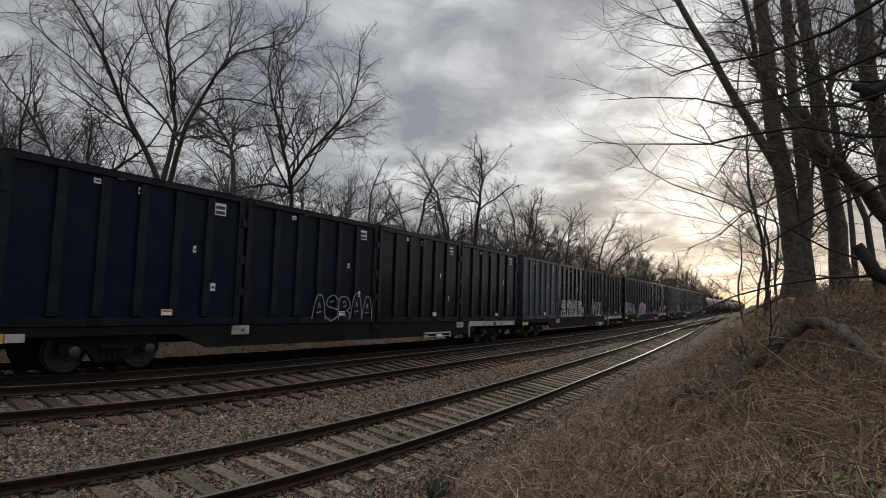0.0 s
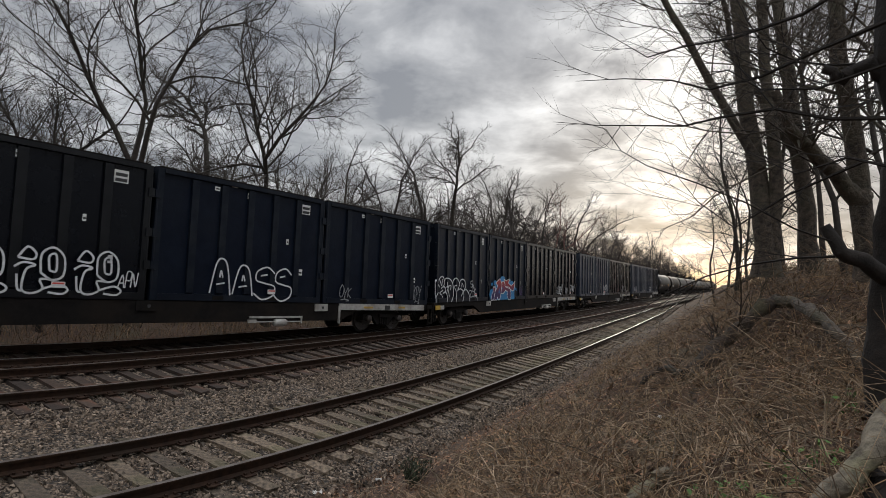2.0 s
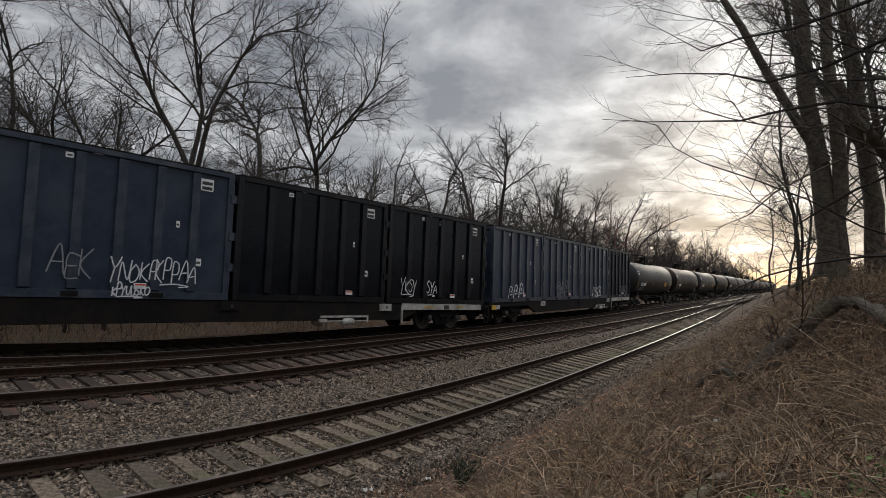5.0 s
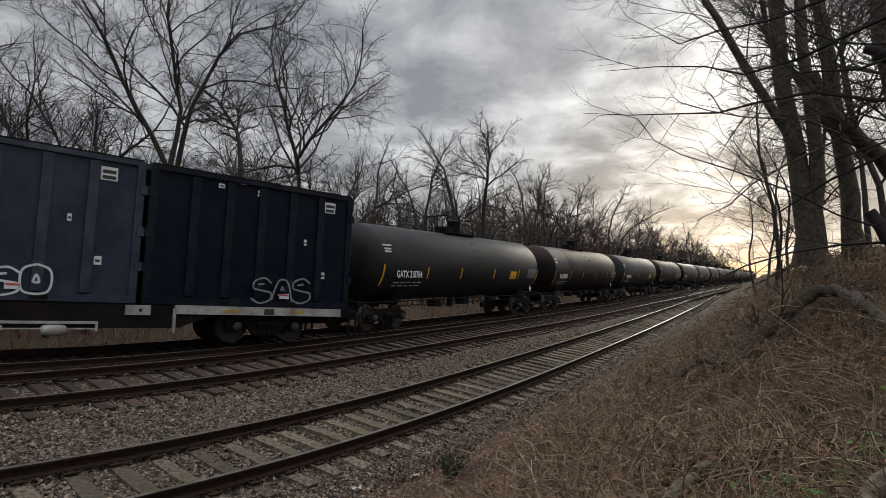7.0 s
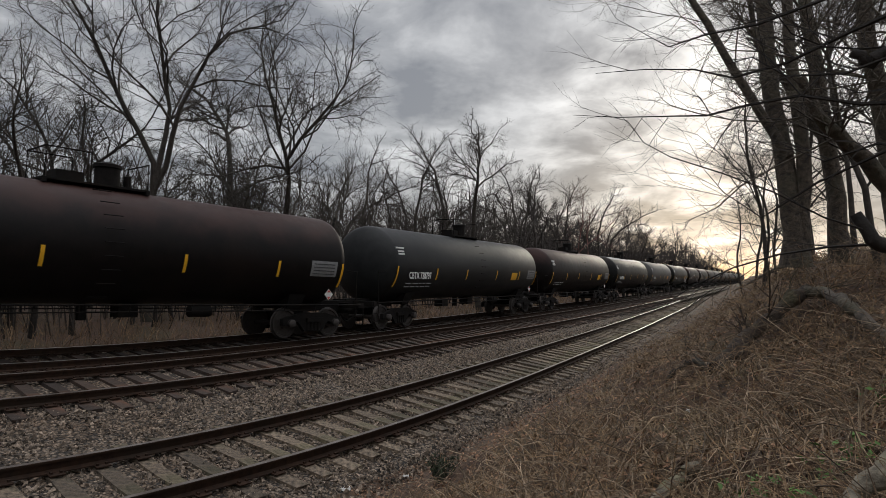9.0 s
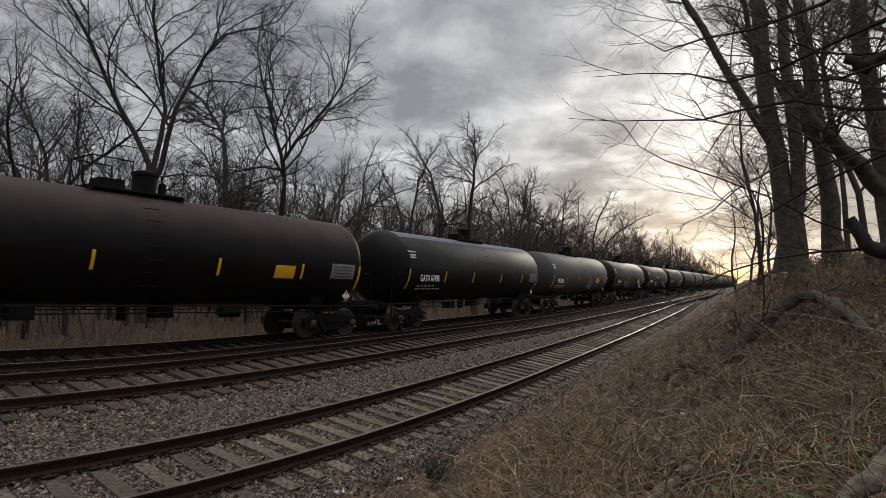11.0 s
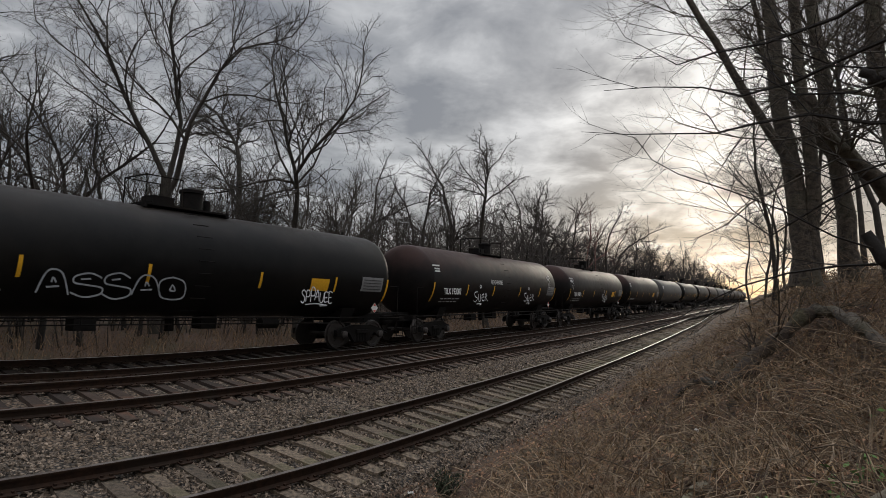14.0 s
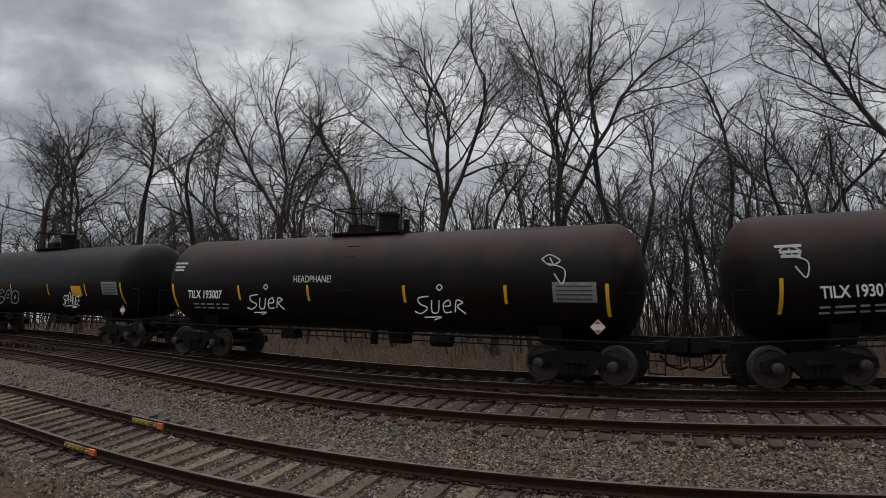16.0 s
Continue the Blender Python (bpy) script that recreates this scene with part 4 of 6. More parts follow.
def colour_piece(parent):
    """A mural: letters running from purple up to red on a blue cloud, edged with white."""
    y = -CW / 2 - 0.034
    X = lambda q: [((a - 650) / 198, 1.03 + (317 - b) / 217) for a, b in q]
    g = Geo()
    for k, (cx, cy, rx, ry) in enumerate(((110, 250, 65, 62), (112, 134, 28, 20), (205, 118, 48, 32), (430, 75, 75, 42), (725, 115, 60, 28), (665, 82, 18, 16), (860, 185, 25, 14), (790, 180, 45, 50), (897, 206, 10, 12))):
        g.plate(X([(cx + rx * math.cos(t * math.pi / 12), cy + ry * math.sin(t * math.pi / 12)) for t in range(24)]), y - 0.0004 * k, 0.002)
    g.plate(X([(75, 317), (100, 215), (230, 130), (420, 75), (640, 90), (815, 160), (815, 250), (830, 300), (800, 317)]), y - 0.004, 0.002)
    part("graffiti_cloud", g, M["cyan"], parent, "blue spray-painted cloud")
    shapes = [
        [(80, 317), (110, 235), (135, 235), (135, 165), (215, 165), (195, 210), (160, 317)],
        [(160, 317), (200, 210), (275, 155), (215, 115), (335, 62), (403, 130), (380, 190), (365, 260), (335, 317), (290, 317), (275, 280), (250, 317)],
        [(370, 245), (400, 150), (390, 110), (440, 92), (490, 120), (500, 160), (640, 165), (690, 230), (690, 317), (610, 317), (570, 270), (590, 225), (520, 205), (440, 245)],
        [(460, 70), (540, 88), (575, 75), (635, 70), (605, 115), (690, 145), (740, 135), (820, 90), (810, 160), (770, 215), (720, 205), (630, 180), (500, 160), (490, 115)],
    ]
    for k, q in enumerate(shapes):
        part("graffiti_letter", Geo().plate(X(q), y - 0.009 - 0.002 * k, 0.003), M["mural"], parent, "red and purple spray-painted letter")
    for hole in ([(298, 235), (325, 170), (328, 240)], [(410, 182), (425, 168), (442, 180), (425, 192)], [(440, 235), (520, 212), (575, 228), (560, 240)]):
        part("graffiti_gap", Geo().plate(X(hole), y - 0.020, 0.003), M["cyan"], parent)
    rims = []
    for q in shapes:
        q = X(q + q[:1])
        for a, b in zip(q, q[1:]):
            rims.append([a, b])
    strokes(parent, "graffiti_outline", rims, "label", 0.042, y - 0.024, "white spray-painted outline")


def flat_wagon():
    c = new("flat_wagon")
    tagged(c, "grimy black flat wagon carrying four waste containers", "flat wagon", "flat wagons of the train")
    L2 = 12.62
    sill = Geo()
    for y in (-1.18, 1.18):
        n0 = [(-L2, 0.80), (-L2, 1.0), (L2, 1.0), (L2, 0.80), (8.2, 0.80), (7.2, 0.42), (-7.2, 0.42), (-8.2, 0.80)]
        sill.plate(n0, y + 0.06, 0.12)
    part("side_sill", sill, M["underframe"], c)
    part("deck", Geo().box((0, 0, 0.965), (2 * L2, 2.3, 0.08)), M["underframe"], c)
    part("centre_sill", Geo().box((0, 0, 0.72), (2 * L2 - 0.6, 0.5, 0.4)), M["underframe"], c)
    for x in (-9.75, 9.75):
        bogie(c, x)
    for s in (-1, 1):
        coupler(c, s * 12.95, s)
        g = Geo().box((s * 12.5, 0, 0.93), (0.35, 2.6, 0.14))
        for y in (-1.25, 1.25):
            g.box((s * 12.45, y, 0.55), (0.05, 0.05, 0.7)).box((s * 12.7, y, 0.55), (0.05, 0.05, 0.7))
            for z in (0.25, 0.5):
                g.box((s * 12.57, y, z), (0.3, 0.05, 0.04))
        part("end_sill", g, M["underframe"], c)
        g = Geo().tube([(s * 12.6, -0.6, 1.0), (s * 12.6, -0.6, 1.55), (s * 12.6, 0.6, 1.55), (s * 12.6, 0.6, 1.0)], 0.025, 6)
        part("end_rail", g, M["yellow_dull"], c)
    # pedestals between the containers, each with a hole
    for x in (-6.22, 6.22, 0.0):
        g = Geo().box((x, -1.26, 0.86), (0.58, 0.06, 0.24))
        p = part("pedestal", g, M["white_dim"] if x else M["underframe"], c)
        g = Geo().lathe([(-1.30, 0.045), (-1.285, 0.045)], 12, 0, "y", (x + 0.05, 0, 0.86))
        part("hole", g, M["ink"], p)
    # white-painted side plate, step and brake gear at one end; air tank in the middle
    g = Geo().box((9.6, -1.27, 0.88), (5.0, 0.05, 0.20)).box((7.1, -1.27, 0.62), (0.07, 0.05, 0.62)).box((9.6, -1.25, 0.99), (5.0, 0.10, 0.03))
    p = part("side_plate", g, M["white_dim"], c, "dirty white side plate with black and yellow marks")
    part("mark", Geo().box((9.7, -1.30, 0.88), (0.3, 0.01, 0.16)), M["ink"], p)
    part("mark", Geo().box((8.6, -1.30, 0.88), (0.5, 0.01, 0.07)), M["yellow_dull"], p)
    part("mark", Geo().box((10.6, -1.30, 0.89), (0.4, 0.01, 0.07)), M["yellow_dull"], p)
    g = Geo().box((4.3, -1.28, 0.55), (2.1, 0.05, 0.06)).box((5.33, -1.28, 0.46), (0.05, 0.05, 0.22)).box((3.35, -1.28, 0.43), (0.3, 0.06, 0.10)).box((4.3, -1.28, 0.41), (2.1, 0.04, 0.03))
    part("brake_rigging", g, M["white_dim"], c)
    part("air_reservoir", Geo().lathe([(4.2, 0.03), (4.24, 0.10), (4.32, 0.125), (4.62, 0.125), (4.70, 0.10), (4.74, 0.03)], 14, 0, "x", (0, -1.24, 0.38)), M["white_dim"], c, smooth=True)
    g = Geo().box((-12.35, -1.32, 0.80), (0.42, 0.04, 0.19))
    part("end_marker", g, M["yellow_dull"], c, "yellow reflective plate at the wagon's corner")
    part("end_marker", Geo().box((-11.93, -1.32, 0.80), (0.36, 0.04, 0.17)), M["white_dim"], c)
    return c


M["yellow_dull"] = mat("dull_yellow_paint", (0.42, 0.26, 0.03), (0.56, 0.36, 0.06), 9, 0.6, 0, 0.1, 0.004, (0.16, 0.11, 0.04), 2, 0.6)
M["white_dim"] = mat("soiled_white_steel", (0.30, 0.29, 0.27), (0.46, 0.45, 0.42), 9, 0.7, 0, 0.15, 0.004, (0.16, 0.14, 0.12), 2.0, 0.7)


# tank wagons
TR, TZ, TH = 1.44, 2.46, 7.85
TANKM = {}


def tank_profile():
    a = [(-TH, 0.02)]
    for i in range(1, 9):
        t = i / 8 * math.pi / 2
        a.append((-TH + 0.66 * (1 - math.cos(t)), TR * math.sin(t)))
    b = [(-x, r) for x, r in reversed(a)]
    return a + [(-2.4, TR), (-0.02, TR), (0.02, TR), (2.4, TR)] + b


def tank_wagon(paint, label, coat=False):
    c = new("tank_wagon")
    tagged(c, label, "tank wagon", "tank wagons of the train")
    key = ("tank", paint)
    if key not in TANKM:
        TANKM[key] = Geo().lathe(tank_profile(), 48, 0, "x", (0, 0, TZ)).mesh("tank", [M[paint]], True)
    part("tank", TANKM[key], None, c)
    if "fix" not in TANKM:
        f = {}
        for k in (-1, 1):
            f["stub_sill", k] = (Geo().box((k * 7.4, 0, 0.98), (2.9, 0.62, 0.34)), "underframe")
            f["end_beam", k] = (Geo().box((k * 8.35, 0, 1.0), (0.25, 2.5, 0.16)), "underframe")
            f["saddle", k] = (Geo().box((k * 5.8, 0, 1.12), (0.5, 1.7, 0.45), taper=1.25), "underframe")
            g = Geo().tube([(-8.3, k * 1.28, 1.03), (8.3, k * 1.28, 1.03)], 0.024, 6)
            for x in np.linspace(-6.3, 6.3, 12):
                g.tube([(x, k * 1.28, 1.03), (x, k * 1.26, 0.86)], 0.02, 5)
            g.tube([(-6.3, k * 1.26, 0.86), (6.3, k * 1.26, 0.86)], 0.018, 5)
            f["running_rail", k] = (g, "underframe")
            for y in (-1.2, 1.2):
                f["end_rail", k, y] = (Geo().tube([(k * 8.15, y, 1.0), (k * 8.15, y, 2.15), (k * 7.7, y, 2.15)], 0.018, 5), "underframe")
                bars = [[(k * 8.5, y, 0.35), (k * 8.5, y, 1.0)], [(k * 8.15, y, 0.35), (k * 8.15, y, 1.0)]] + [[(k * 8.15, y, z), (k * 8.5, y, z)] for z in (0.38, 0.66)]
                for q, bar in enumerate(bars):
                    f["step_bar", k, y, q] = (Geo().tube(bar, 0.018, 5), "underframe")
        f["bottom_outlet", 0] = (Geo().tube([(0, 0, 1.05), (0, 0, 0.62)], 0.12, 10), "underframe")
        f["brake_valve", 0] = (Geo().box((1.0, -0.1, 0.86), (0.5, 0.45, 0.35)), "underframe")
        f["tool_box", 0] = (Geo().box((-2.6, -0.7, 0.85), (0.5, 0.4, 0.28)), "underframe")
        f["air_reservoir", 0] = (Geo().lathe([(-0.35, 0.05), (-0.3, 0.16), (0.3, 0.16), (0.35, 0.05)], 12, 0, "x", (2.7, -0.75, 0.85)), "underframe")
        g = Geo().box((0, 0, TZ + TR + 0.02), (2.5, 1.1, 0.05))
        for x in (-1.2, 1.2):
            g.box((x, 0, TZ + TR - 0.03), (0.08, 1.2, 0.12))
        f["top_platform", 0] = (g, "underframe")
        g = Geo().lathe([(TZ + TR - 0.05, 0.30), (TZ + TR + 0.52, 0.30), (TZ + TR + 0.54, 0.34), (TZ + TR + 0.62, 0.34), (TZ + TR + 0.68, 0.16)], 18, 0, "z", (0.42, 0, 0))
        f["manway", 0] = (g, "underframe")
        g = Geo().box((-0.55, 0.0, TZ + TR + 0.17), (0.62, 0.55, 0.26)).lathe([(TZ + TR, 0.10), (TZ + TR + 0.42, 0.10), (TZ + TR + 0.44, 0.05)], 10, 0, "z", (0.98, 0.1, 0))
        f["valve_housing", 0] = (g, "underframe")
        z0 = TZ + TR + 0.04
        for q, y in enumerate((-0.55, 0.55)):
            f["guard_rail", q] = (Geo().tube([(-1.2, y, z0), (-1.2, y, z0 + 0.72), (-0.2, y, z0 + 0.72), (-0.2, y, z0)], 0.022, 5), "underframe")
        f["guard_rail", 2] = (Geo().tube([(-1.2, -0.55, z0 + 0.72), (-1.2, 0.55, z0 + 0.72)], 0.022, 5), "underframe")
        f["guard_rail", 3] = (Geo().tube([(1.2, -0.55, z0), (1.2, -0.55, z0 + 0.66), (1.2, 0.55, z0 + 0.66), (1.2, 0.55, z0)], 0.022, 5), "underframe")
        for y in (-1, 1):
            for i in range(9):
                z = 1.2 + i * 0.32
                yy = y * (math.sqrt(max(TR ** 2 - (z - TZ) ** 2, 0.01)) + 0.13)
                f["ladder_rung", y * (i + 1)] = (Geo().tube([(-0.22, yy, z), (0.22, yy, z)], 0.014, 5), "underframe")
        TANKM["fix"] = [(n, g.mesh(n, [M[m]], n in ("manway", "running_rail", "air_reservoir"))) for (n, *_), (g, m) in f.items()]
    for n, me in TANKM["fix"]:
        part(n, me, None, c)
    for x in (-6.45, 6.45):
        bogie(c, x)
    for s in (-1, 1):
        coupler(c, s * 8.7, s)
    # reflective stripes, bent to the shell
    if "stripe" not in TANKM:
        def on_shell(x0, x1, z0, z1, lift=0.008):
            g = Geo()
            n = 6
            for i in range(n + 1):
                z = z0 + (z1 - z0) * i / n
                y = -math.sqrt(TR ** 2 - (z - TZ) ** 2) - lift
                g.v += [(x0, y, z), (x1, y, z)]
            for i in range(n):
                g.face((2 * i, 2 * i + 1, 2 * i + 3, 2 * i + 2))
            return g
        TANKM["on_shell"] = on_shell
        TANKM["stripe"] = [on_shell(x, x + 0.085, z, z + h).mesh("reflector", [M["yellow"]]) for x, z, h in
                           ((-7.25, 1.60, 0.76), (-4.25, 1.86, 0.46), (-1.48, 1.86, 0.46), (1.82, 1.86, 0.46), (4.75, 1.86, 0.46), (7.25, 1.60, 0.76))]
    for me in TANKM["stripe"]:
        part("reflector", me, None, c)
    # paler blue-grey band, a thin sheet laid over the top of the shell
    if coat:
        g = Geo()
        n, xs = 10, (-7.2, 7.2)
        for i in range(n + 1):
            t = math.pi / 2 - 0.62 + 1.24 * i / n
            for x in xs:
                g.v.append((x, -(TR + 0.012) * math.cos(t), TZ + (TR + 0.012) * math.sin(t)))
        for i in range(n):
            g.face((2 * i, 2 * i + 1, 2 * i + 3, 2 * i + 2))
        part("top_coat", g, M["bluegrey"], c, "pale blue-grey band along the top", True)
    return c


def shell_y(z, lift=0.012):
    return -math.sqrt(max(TR ** 2 - (z - TZ) ** 2, 0.0)) - lift


def tank_marks(c, text, seed):
    """Reporting mark, small print as bars, data plate, yellow and white placards."""
    rng = random.Random(seed)
    f = TANKM["on_shell"]
    if text:
        writing("lettering", text, 0.36, M["label"], c, (-6.45, shell_y(2.2) - 0.012, 1.90), 0.80, 0.006)
    x0 = -6.4
    g = Geo()
    for row, z in enumerate((1.68, 1.56)):
        x = x0
        for k in range(5):
            w = rng.uniform(0.15, 0.42)
            y = shell_y(z + 0.03, 0.010)
            g.box((x + w / 2, y, z + 0.035), (w, 0.006, 0.055))
            x += w + 0.10
    tagged(part("small_print", g, M["grey_label"], c), kind="stuff")
    d = part("data_plate", f(6.0, 7.05, 1.92, 2.40, 0.008), M["grey_label"], c, "grey stencilled data panel")
    g = Geo()
    for i in range(4):
        z = 1.98 + i * 0.10
        g.box((6.52, shell_y(z + 0.02, 0.014), z + 0.02), (0.86, 0.004, 0.03))
    tagged(part("small_print", g, M["ink"], d), kind="stuff")
    if seed % 3 != 1:
        part("placard", f(3.75, 4.5, 1.86, 2.24, 0.009), M["yellow"], c, "yellow placard")
    g = Geo()
    for z, w in ((3.05, 0.55), (2.92, 0.4), (2.82, 0.4)):
        g.box((-6.95, shell_y(z, 0.0) - 0.0, z), (w, 0.04, 0.06))
    tagged(part("small_print", g, M["label"], c), kind="stuff")
    q = part("hazard_placard", Geo().plate([(7.0, 1.18), (7.18, 1.36), (7.0, 1.54), (6.82, 1.36)], shell_y(1.5) - 0.03, 0.01), M["label"], c, "white diamond placard with red edges")
    part("print_bar", Geo().plate([(7.0, 1.20), (7.08, 1.29), (6.92, 1.29)], shell_y(1.5) - 0.043, 0.004).plate([(7.0, 1.52), (7.08, 1.43), (6.92, 1.43)], shell_y(1.5) - 0.043, 0.004), M["redlab"], q)


M["grey_label"] = mat("grey_stencil_paint", (0.16, 0.16, 0.16), (0.26, 0.26, 0.26), 12, 0.7, 0, 0, 0)


# ---- the train ----
FIRST_TANK = 45.5   # place of the joint between the last flat wagon and the first tank wagon at 5 s
FLAT, TANK, LOAD = 26.0, 17.66, 6.22
# how far the train has run, in metres, at these seconds
RUN = ((0.0, -85.95), (3.0, -35.30), (4.0, -18.30), (5.0, -0.95), (7.5, 41.90), (8.5, 58.55), (9.0, 67.25), (12.0, 118.5), (12.5, 126.95), (13.5, 144.7), (14.5, 162.0), (16.0, 186.0))


def run(t):
    """A smooth curve through RUN."""
    n = len(RUN)
    i = max(0, min(n - 2, sum(1 for a, _ in RUN if a <= t) - 1))

    def pace(k):
        a, b = RUN[max(k - 1, 0)], RUN[min(k + 1, n - 1)]
        return (b[1] - a[1]) / (b[0] - a[0])
    (t0, y0), (t1, y1) = RUN[i], RUN[i + 1]
    h = t1 - t0
    u = (t - t0) / h
    return (2 * u ** 3 - 3 * u * u + 1) * y0 + (u ** 3 - 2 * u * u + u) * h * pace(i) + (3 * u * u - 2 * u ** 3) * y1 + (u ** 3 - u * u) * h * pace(i + 1)


CARS = []   # thing, its middle at run 0, half the distance between its trucks
CONTAINER_LOADS = []


def build_train():
    rng = random.Random(11)
    # from the wagon coupled to the tanks, forwards
    paints = [["bluec", "bluec", "bluec", "navy"], ["bluec", "bluec", "blackc", "blackc"], ["navy", "navy", "blackc", "blackc"], ["bluec", "blackc", "navy", "navy"],
              ["navy", "navy", "blackc", "blackc"], ["navy", "navy", "blackc", "navy"], ["navy", "bluec", "navy", "blackc"]]
    words = {"navy": "dark navy steel waste container with ribbed sides and white stickers", "blackc": "glossy black steel waste container with ribbed sides and white stickers",
             "bluec": "faded blue steel waste container with ribbed sides and white stickers"}
    wagon = None
    for n in range(7):
        mid = FIRST_TANK - FLAT * (n + 0.5)
        if wagon is None:
            wagon = w = flat_wagon()
        else:
            w = copy_thing(wagon, Matrix())
        CARS.append((w, mid, 9.75))
        # order the other way round: the wagon before the tanks is n = 0
        for k in range(4):
            x = (k - 1.5) * LOAD
            paint = paints[n][k]
            c = container(paint, GRAFFITI_WORDS.get((n, k), words[paint]))
            decals(c, "61846" if (n, k) == (2, 0) else "", rng)
            spray(c, n, k)
            CONTAINER_LOADS.append((c, mid, x))


GRAFFITI_WORDS = {(2, 1): "dark navy waste container sprayed with a red and blue mural", (2, 0): "dark navy waste container sprayed with white bubble letters",
                  (3, 1): "glossy black waste container sprayed with four white round figures"}


def spray(c, n, k):
    """The graffiti of each container."""
    if (n, k) == (2, 0):
        letters_white(c)
    elif (n, k) == (2, 1):
        colour_piece(c)
        scrawl(c, 1.75, 1.35, 0.6, 0.4, 3, "purple", 0.04)
    elif (n, k) == (2, 3):
        scrawl(c, -2.6, 1.35, 1.5, 0.5, 4)
        scrawl(c, -0.2, 1.35, 0.6, 0.4, 5)
        scrawl(c, 1.0, 1.45, 1.5, 0.5, 6)
    elif (n, k) == (3, 1):
        for i in range(4):
            x = -2.5 + i * 1.25
            figure(c, x, 1.12, 1.2, 1.05)
        scrawl(c, 2.3, 1.3, 0.5, 0.35, 7)
    elif (n, k) == (3, 2):
        throw_up(c, -1.3, 1.1, 0.75, 0.95, 4, 15, width=0.05)
    elif (n, k) == (3, 3):
        scrawl(c, 2.0, 1.2, 0.5, 0.6, 16, "grey_spray")
        scrawl(c, -2.3, 1.2, 0.6, 0.4, 17, "grey_spray")
    elif (n, k) == (4, 1):
        throw_up(c, -0.3, 1.1, 0.62, 0.8, 5, 18, "grey_spray", 0.04)
    elif (n, k) == (1, 1):
        scrawl(c, -0.2, 1.45, 1.2, 0.5, 20)
        scrawl(c, 0.9, 1.45, 1.1, 0.5, 21)
        scrawl(c, -0.1, 1.1, 0.9, 0.25, 22)
        scrawl(c, -1.5, 1.5, 0.9, 0.6, 23, "grey_spray")
    elif (n, k) == (1, 3):
        scrawl(c, -2.4, 1.4, 0.9, 0.5, 24)
        scrawl(c, -0.9, 1.4, 0.6, 0.4, 25)
    elif n == 0:
        throw_up(c, -1.4 + 0.4 * k, 1.15, 0.6, 0.9 if k == 1 else 0.6, 3, 30 + k, "spray" if k in (0, 2) else "grey_spray", 0.05)
    elif n == 5 and k in (0, 2):
        throw_up(c, -1.5, 1.15, 0.7, 0.8, 4, 40 + k, "grey_spray")


TANKS = []

def build_tanks():
    names = {"tank": "sooty black tank wagon with yellow reflector stripes", "tank_brown": "rusty brown-black tank wagon with yellow reflector stripes",
             "tank_grey": "dusty dark grey tank wagon with yellow reflector stripes", "tank_tan": "tan dust-covered tank wagon with yellow reflector stripes", "tank_dust": "dust-covered grey tank wagon with yellow reflectors"}
    for i in range(21):
        paint, text, coat = TANK_SPEC.get(i, (("tank", "tank_brown", "tank_dust", "tank")[i % 4], "", False))
        c = tank_wagon(paint, names[paint], coat)
        tank_marks(c, text, i)
        tank_tags(c, i)
        TANKS.append(c)
        CARS.append((c, FIRST_TANK + TANK * (i + 0.5), 6.45))


def tank_tags(c, i):
    """Spray-painted names on some of the tanks."""
    y = -TR - 0.02
    if i == 7:
        writing("graffiti", "HEADPHANE!", 0.29, M["label"], c, (-1.95, shell_y(2.46) - 0.02, 2.40), 0.80)
    if i in (7, 8, 5):
        for x in ((-3.65, 2.35) if i == 7 else (0.6,)):
            strokes(c, "graffiti", [[(x + 0.3, 2.03), (x, 1.98), (x + 0.05, 1.83), (x + 0.28, 1.73), (x + 0.1, 1.58), (x - 0.1, 1.63)], [(x + 0.4, 1.93), (x + 0.42, 1.63), (x + 0.6, 1.63), (x + 0.62, 1.93)],
                                   [(x + 0.75, 1.78), (x + 0.95, 1.80), (x + 0.9, 1.94), (x + 0.75, 1.83), (x + 0.8, 1.63), (x + 1.0, 1.64)], [(x + 1.1, 1.63), (x + 1.12, 1.93), (x + 1.3, 1.88), (x + 1.15, 1.78), (x + 1.4, 1.60)],
                                   [(x + 0.62, 2.18), (x + 0.54, 2.26), (x + 0.62, 2.34), (x + 0.70, 2.26), (x + 0.62, 2.18)], [(x + 0.2, 1.48), (x + 0.7, 1.50), (x + 0.5, 1.43)]], "spray" if i != 5 else "grey_spray", 0.034, y, "spray-painted name")
    if i in (7, 8):
        x = 5.75 if i == 7 else -7.2
        strokes(c, "graffiti", [[(x, 2.95), (x + 0.2, 3.05), (x + 0.45, 2.9), (x + 0.2, 2.8), (x, 2.95)], [(x + 0.1, 2.85), (x + 0.55, 2.7), (x + 0.5, 2.35), (x + 0.3, 2.6)], [(x + 0.2, 2.98), (x + 0.3, 2.78)]],
                "spray", 0.03, y, "spray-painted face-like scribble")
    if i == 6:
        throw_up(c, -3.9, 1.5, 0.66, 0.5, 5, 50, "grey_spray", 0.04, y)
        scrawl(c, 3.3, 1.5, 1.3, 0.4, 51, "spray", 0.03, y)
    if i == 1:
        g = Geo()
        for s in range(9):
            t0 = -0.9 + 2.0 * s / 8
            for x in (-7.2, -4.7):
                g.v.append((x, -(TR + 0.01) * math.cos(t0), TZ + (TR + 0.01) * math.sin(t0)))
        for s in range(8):
            g.face((2 * s, 2 * s + 1, 2 * s + 3, 2 * s + 2))
        part("repainted_patch", g, M["tank_grey"], c, "dull grey repainted end", True)


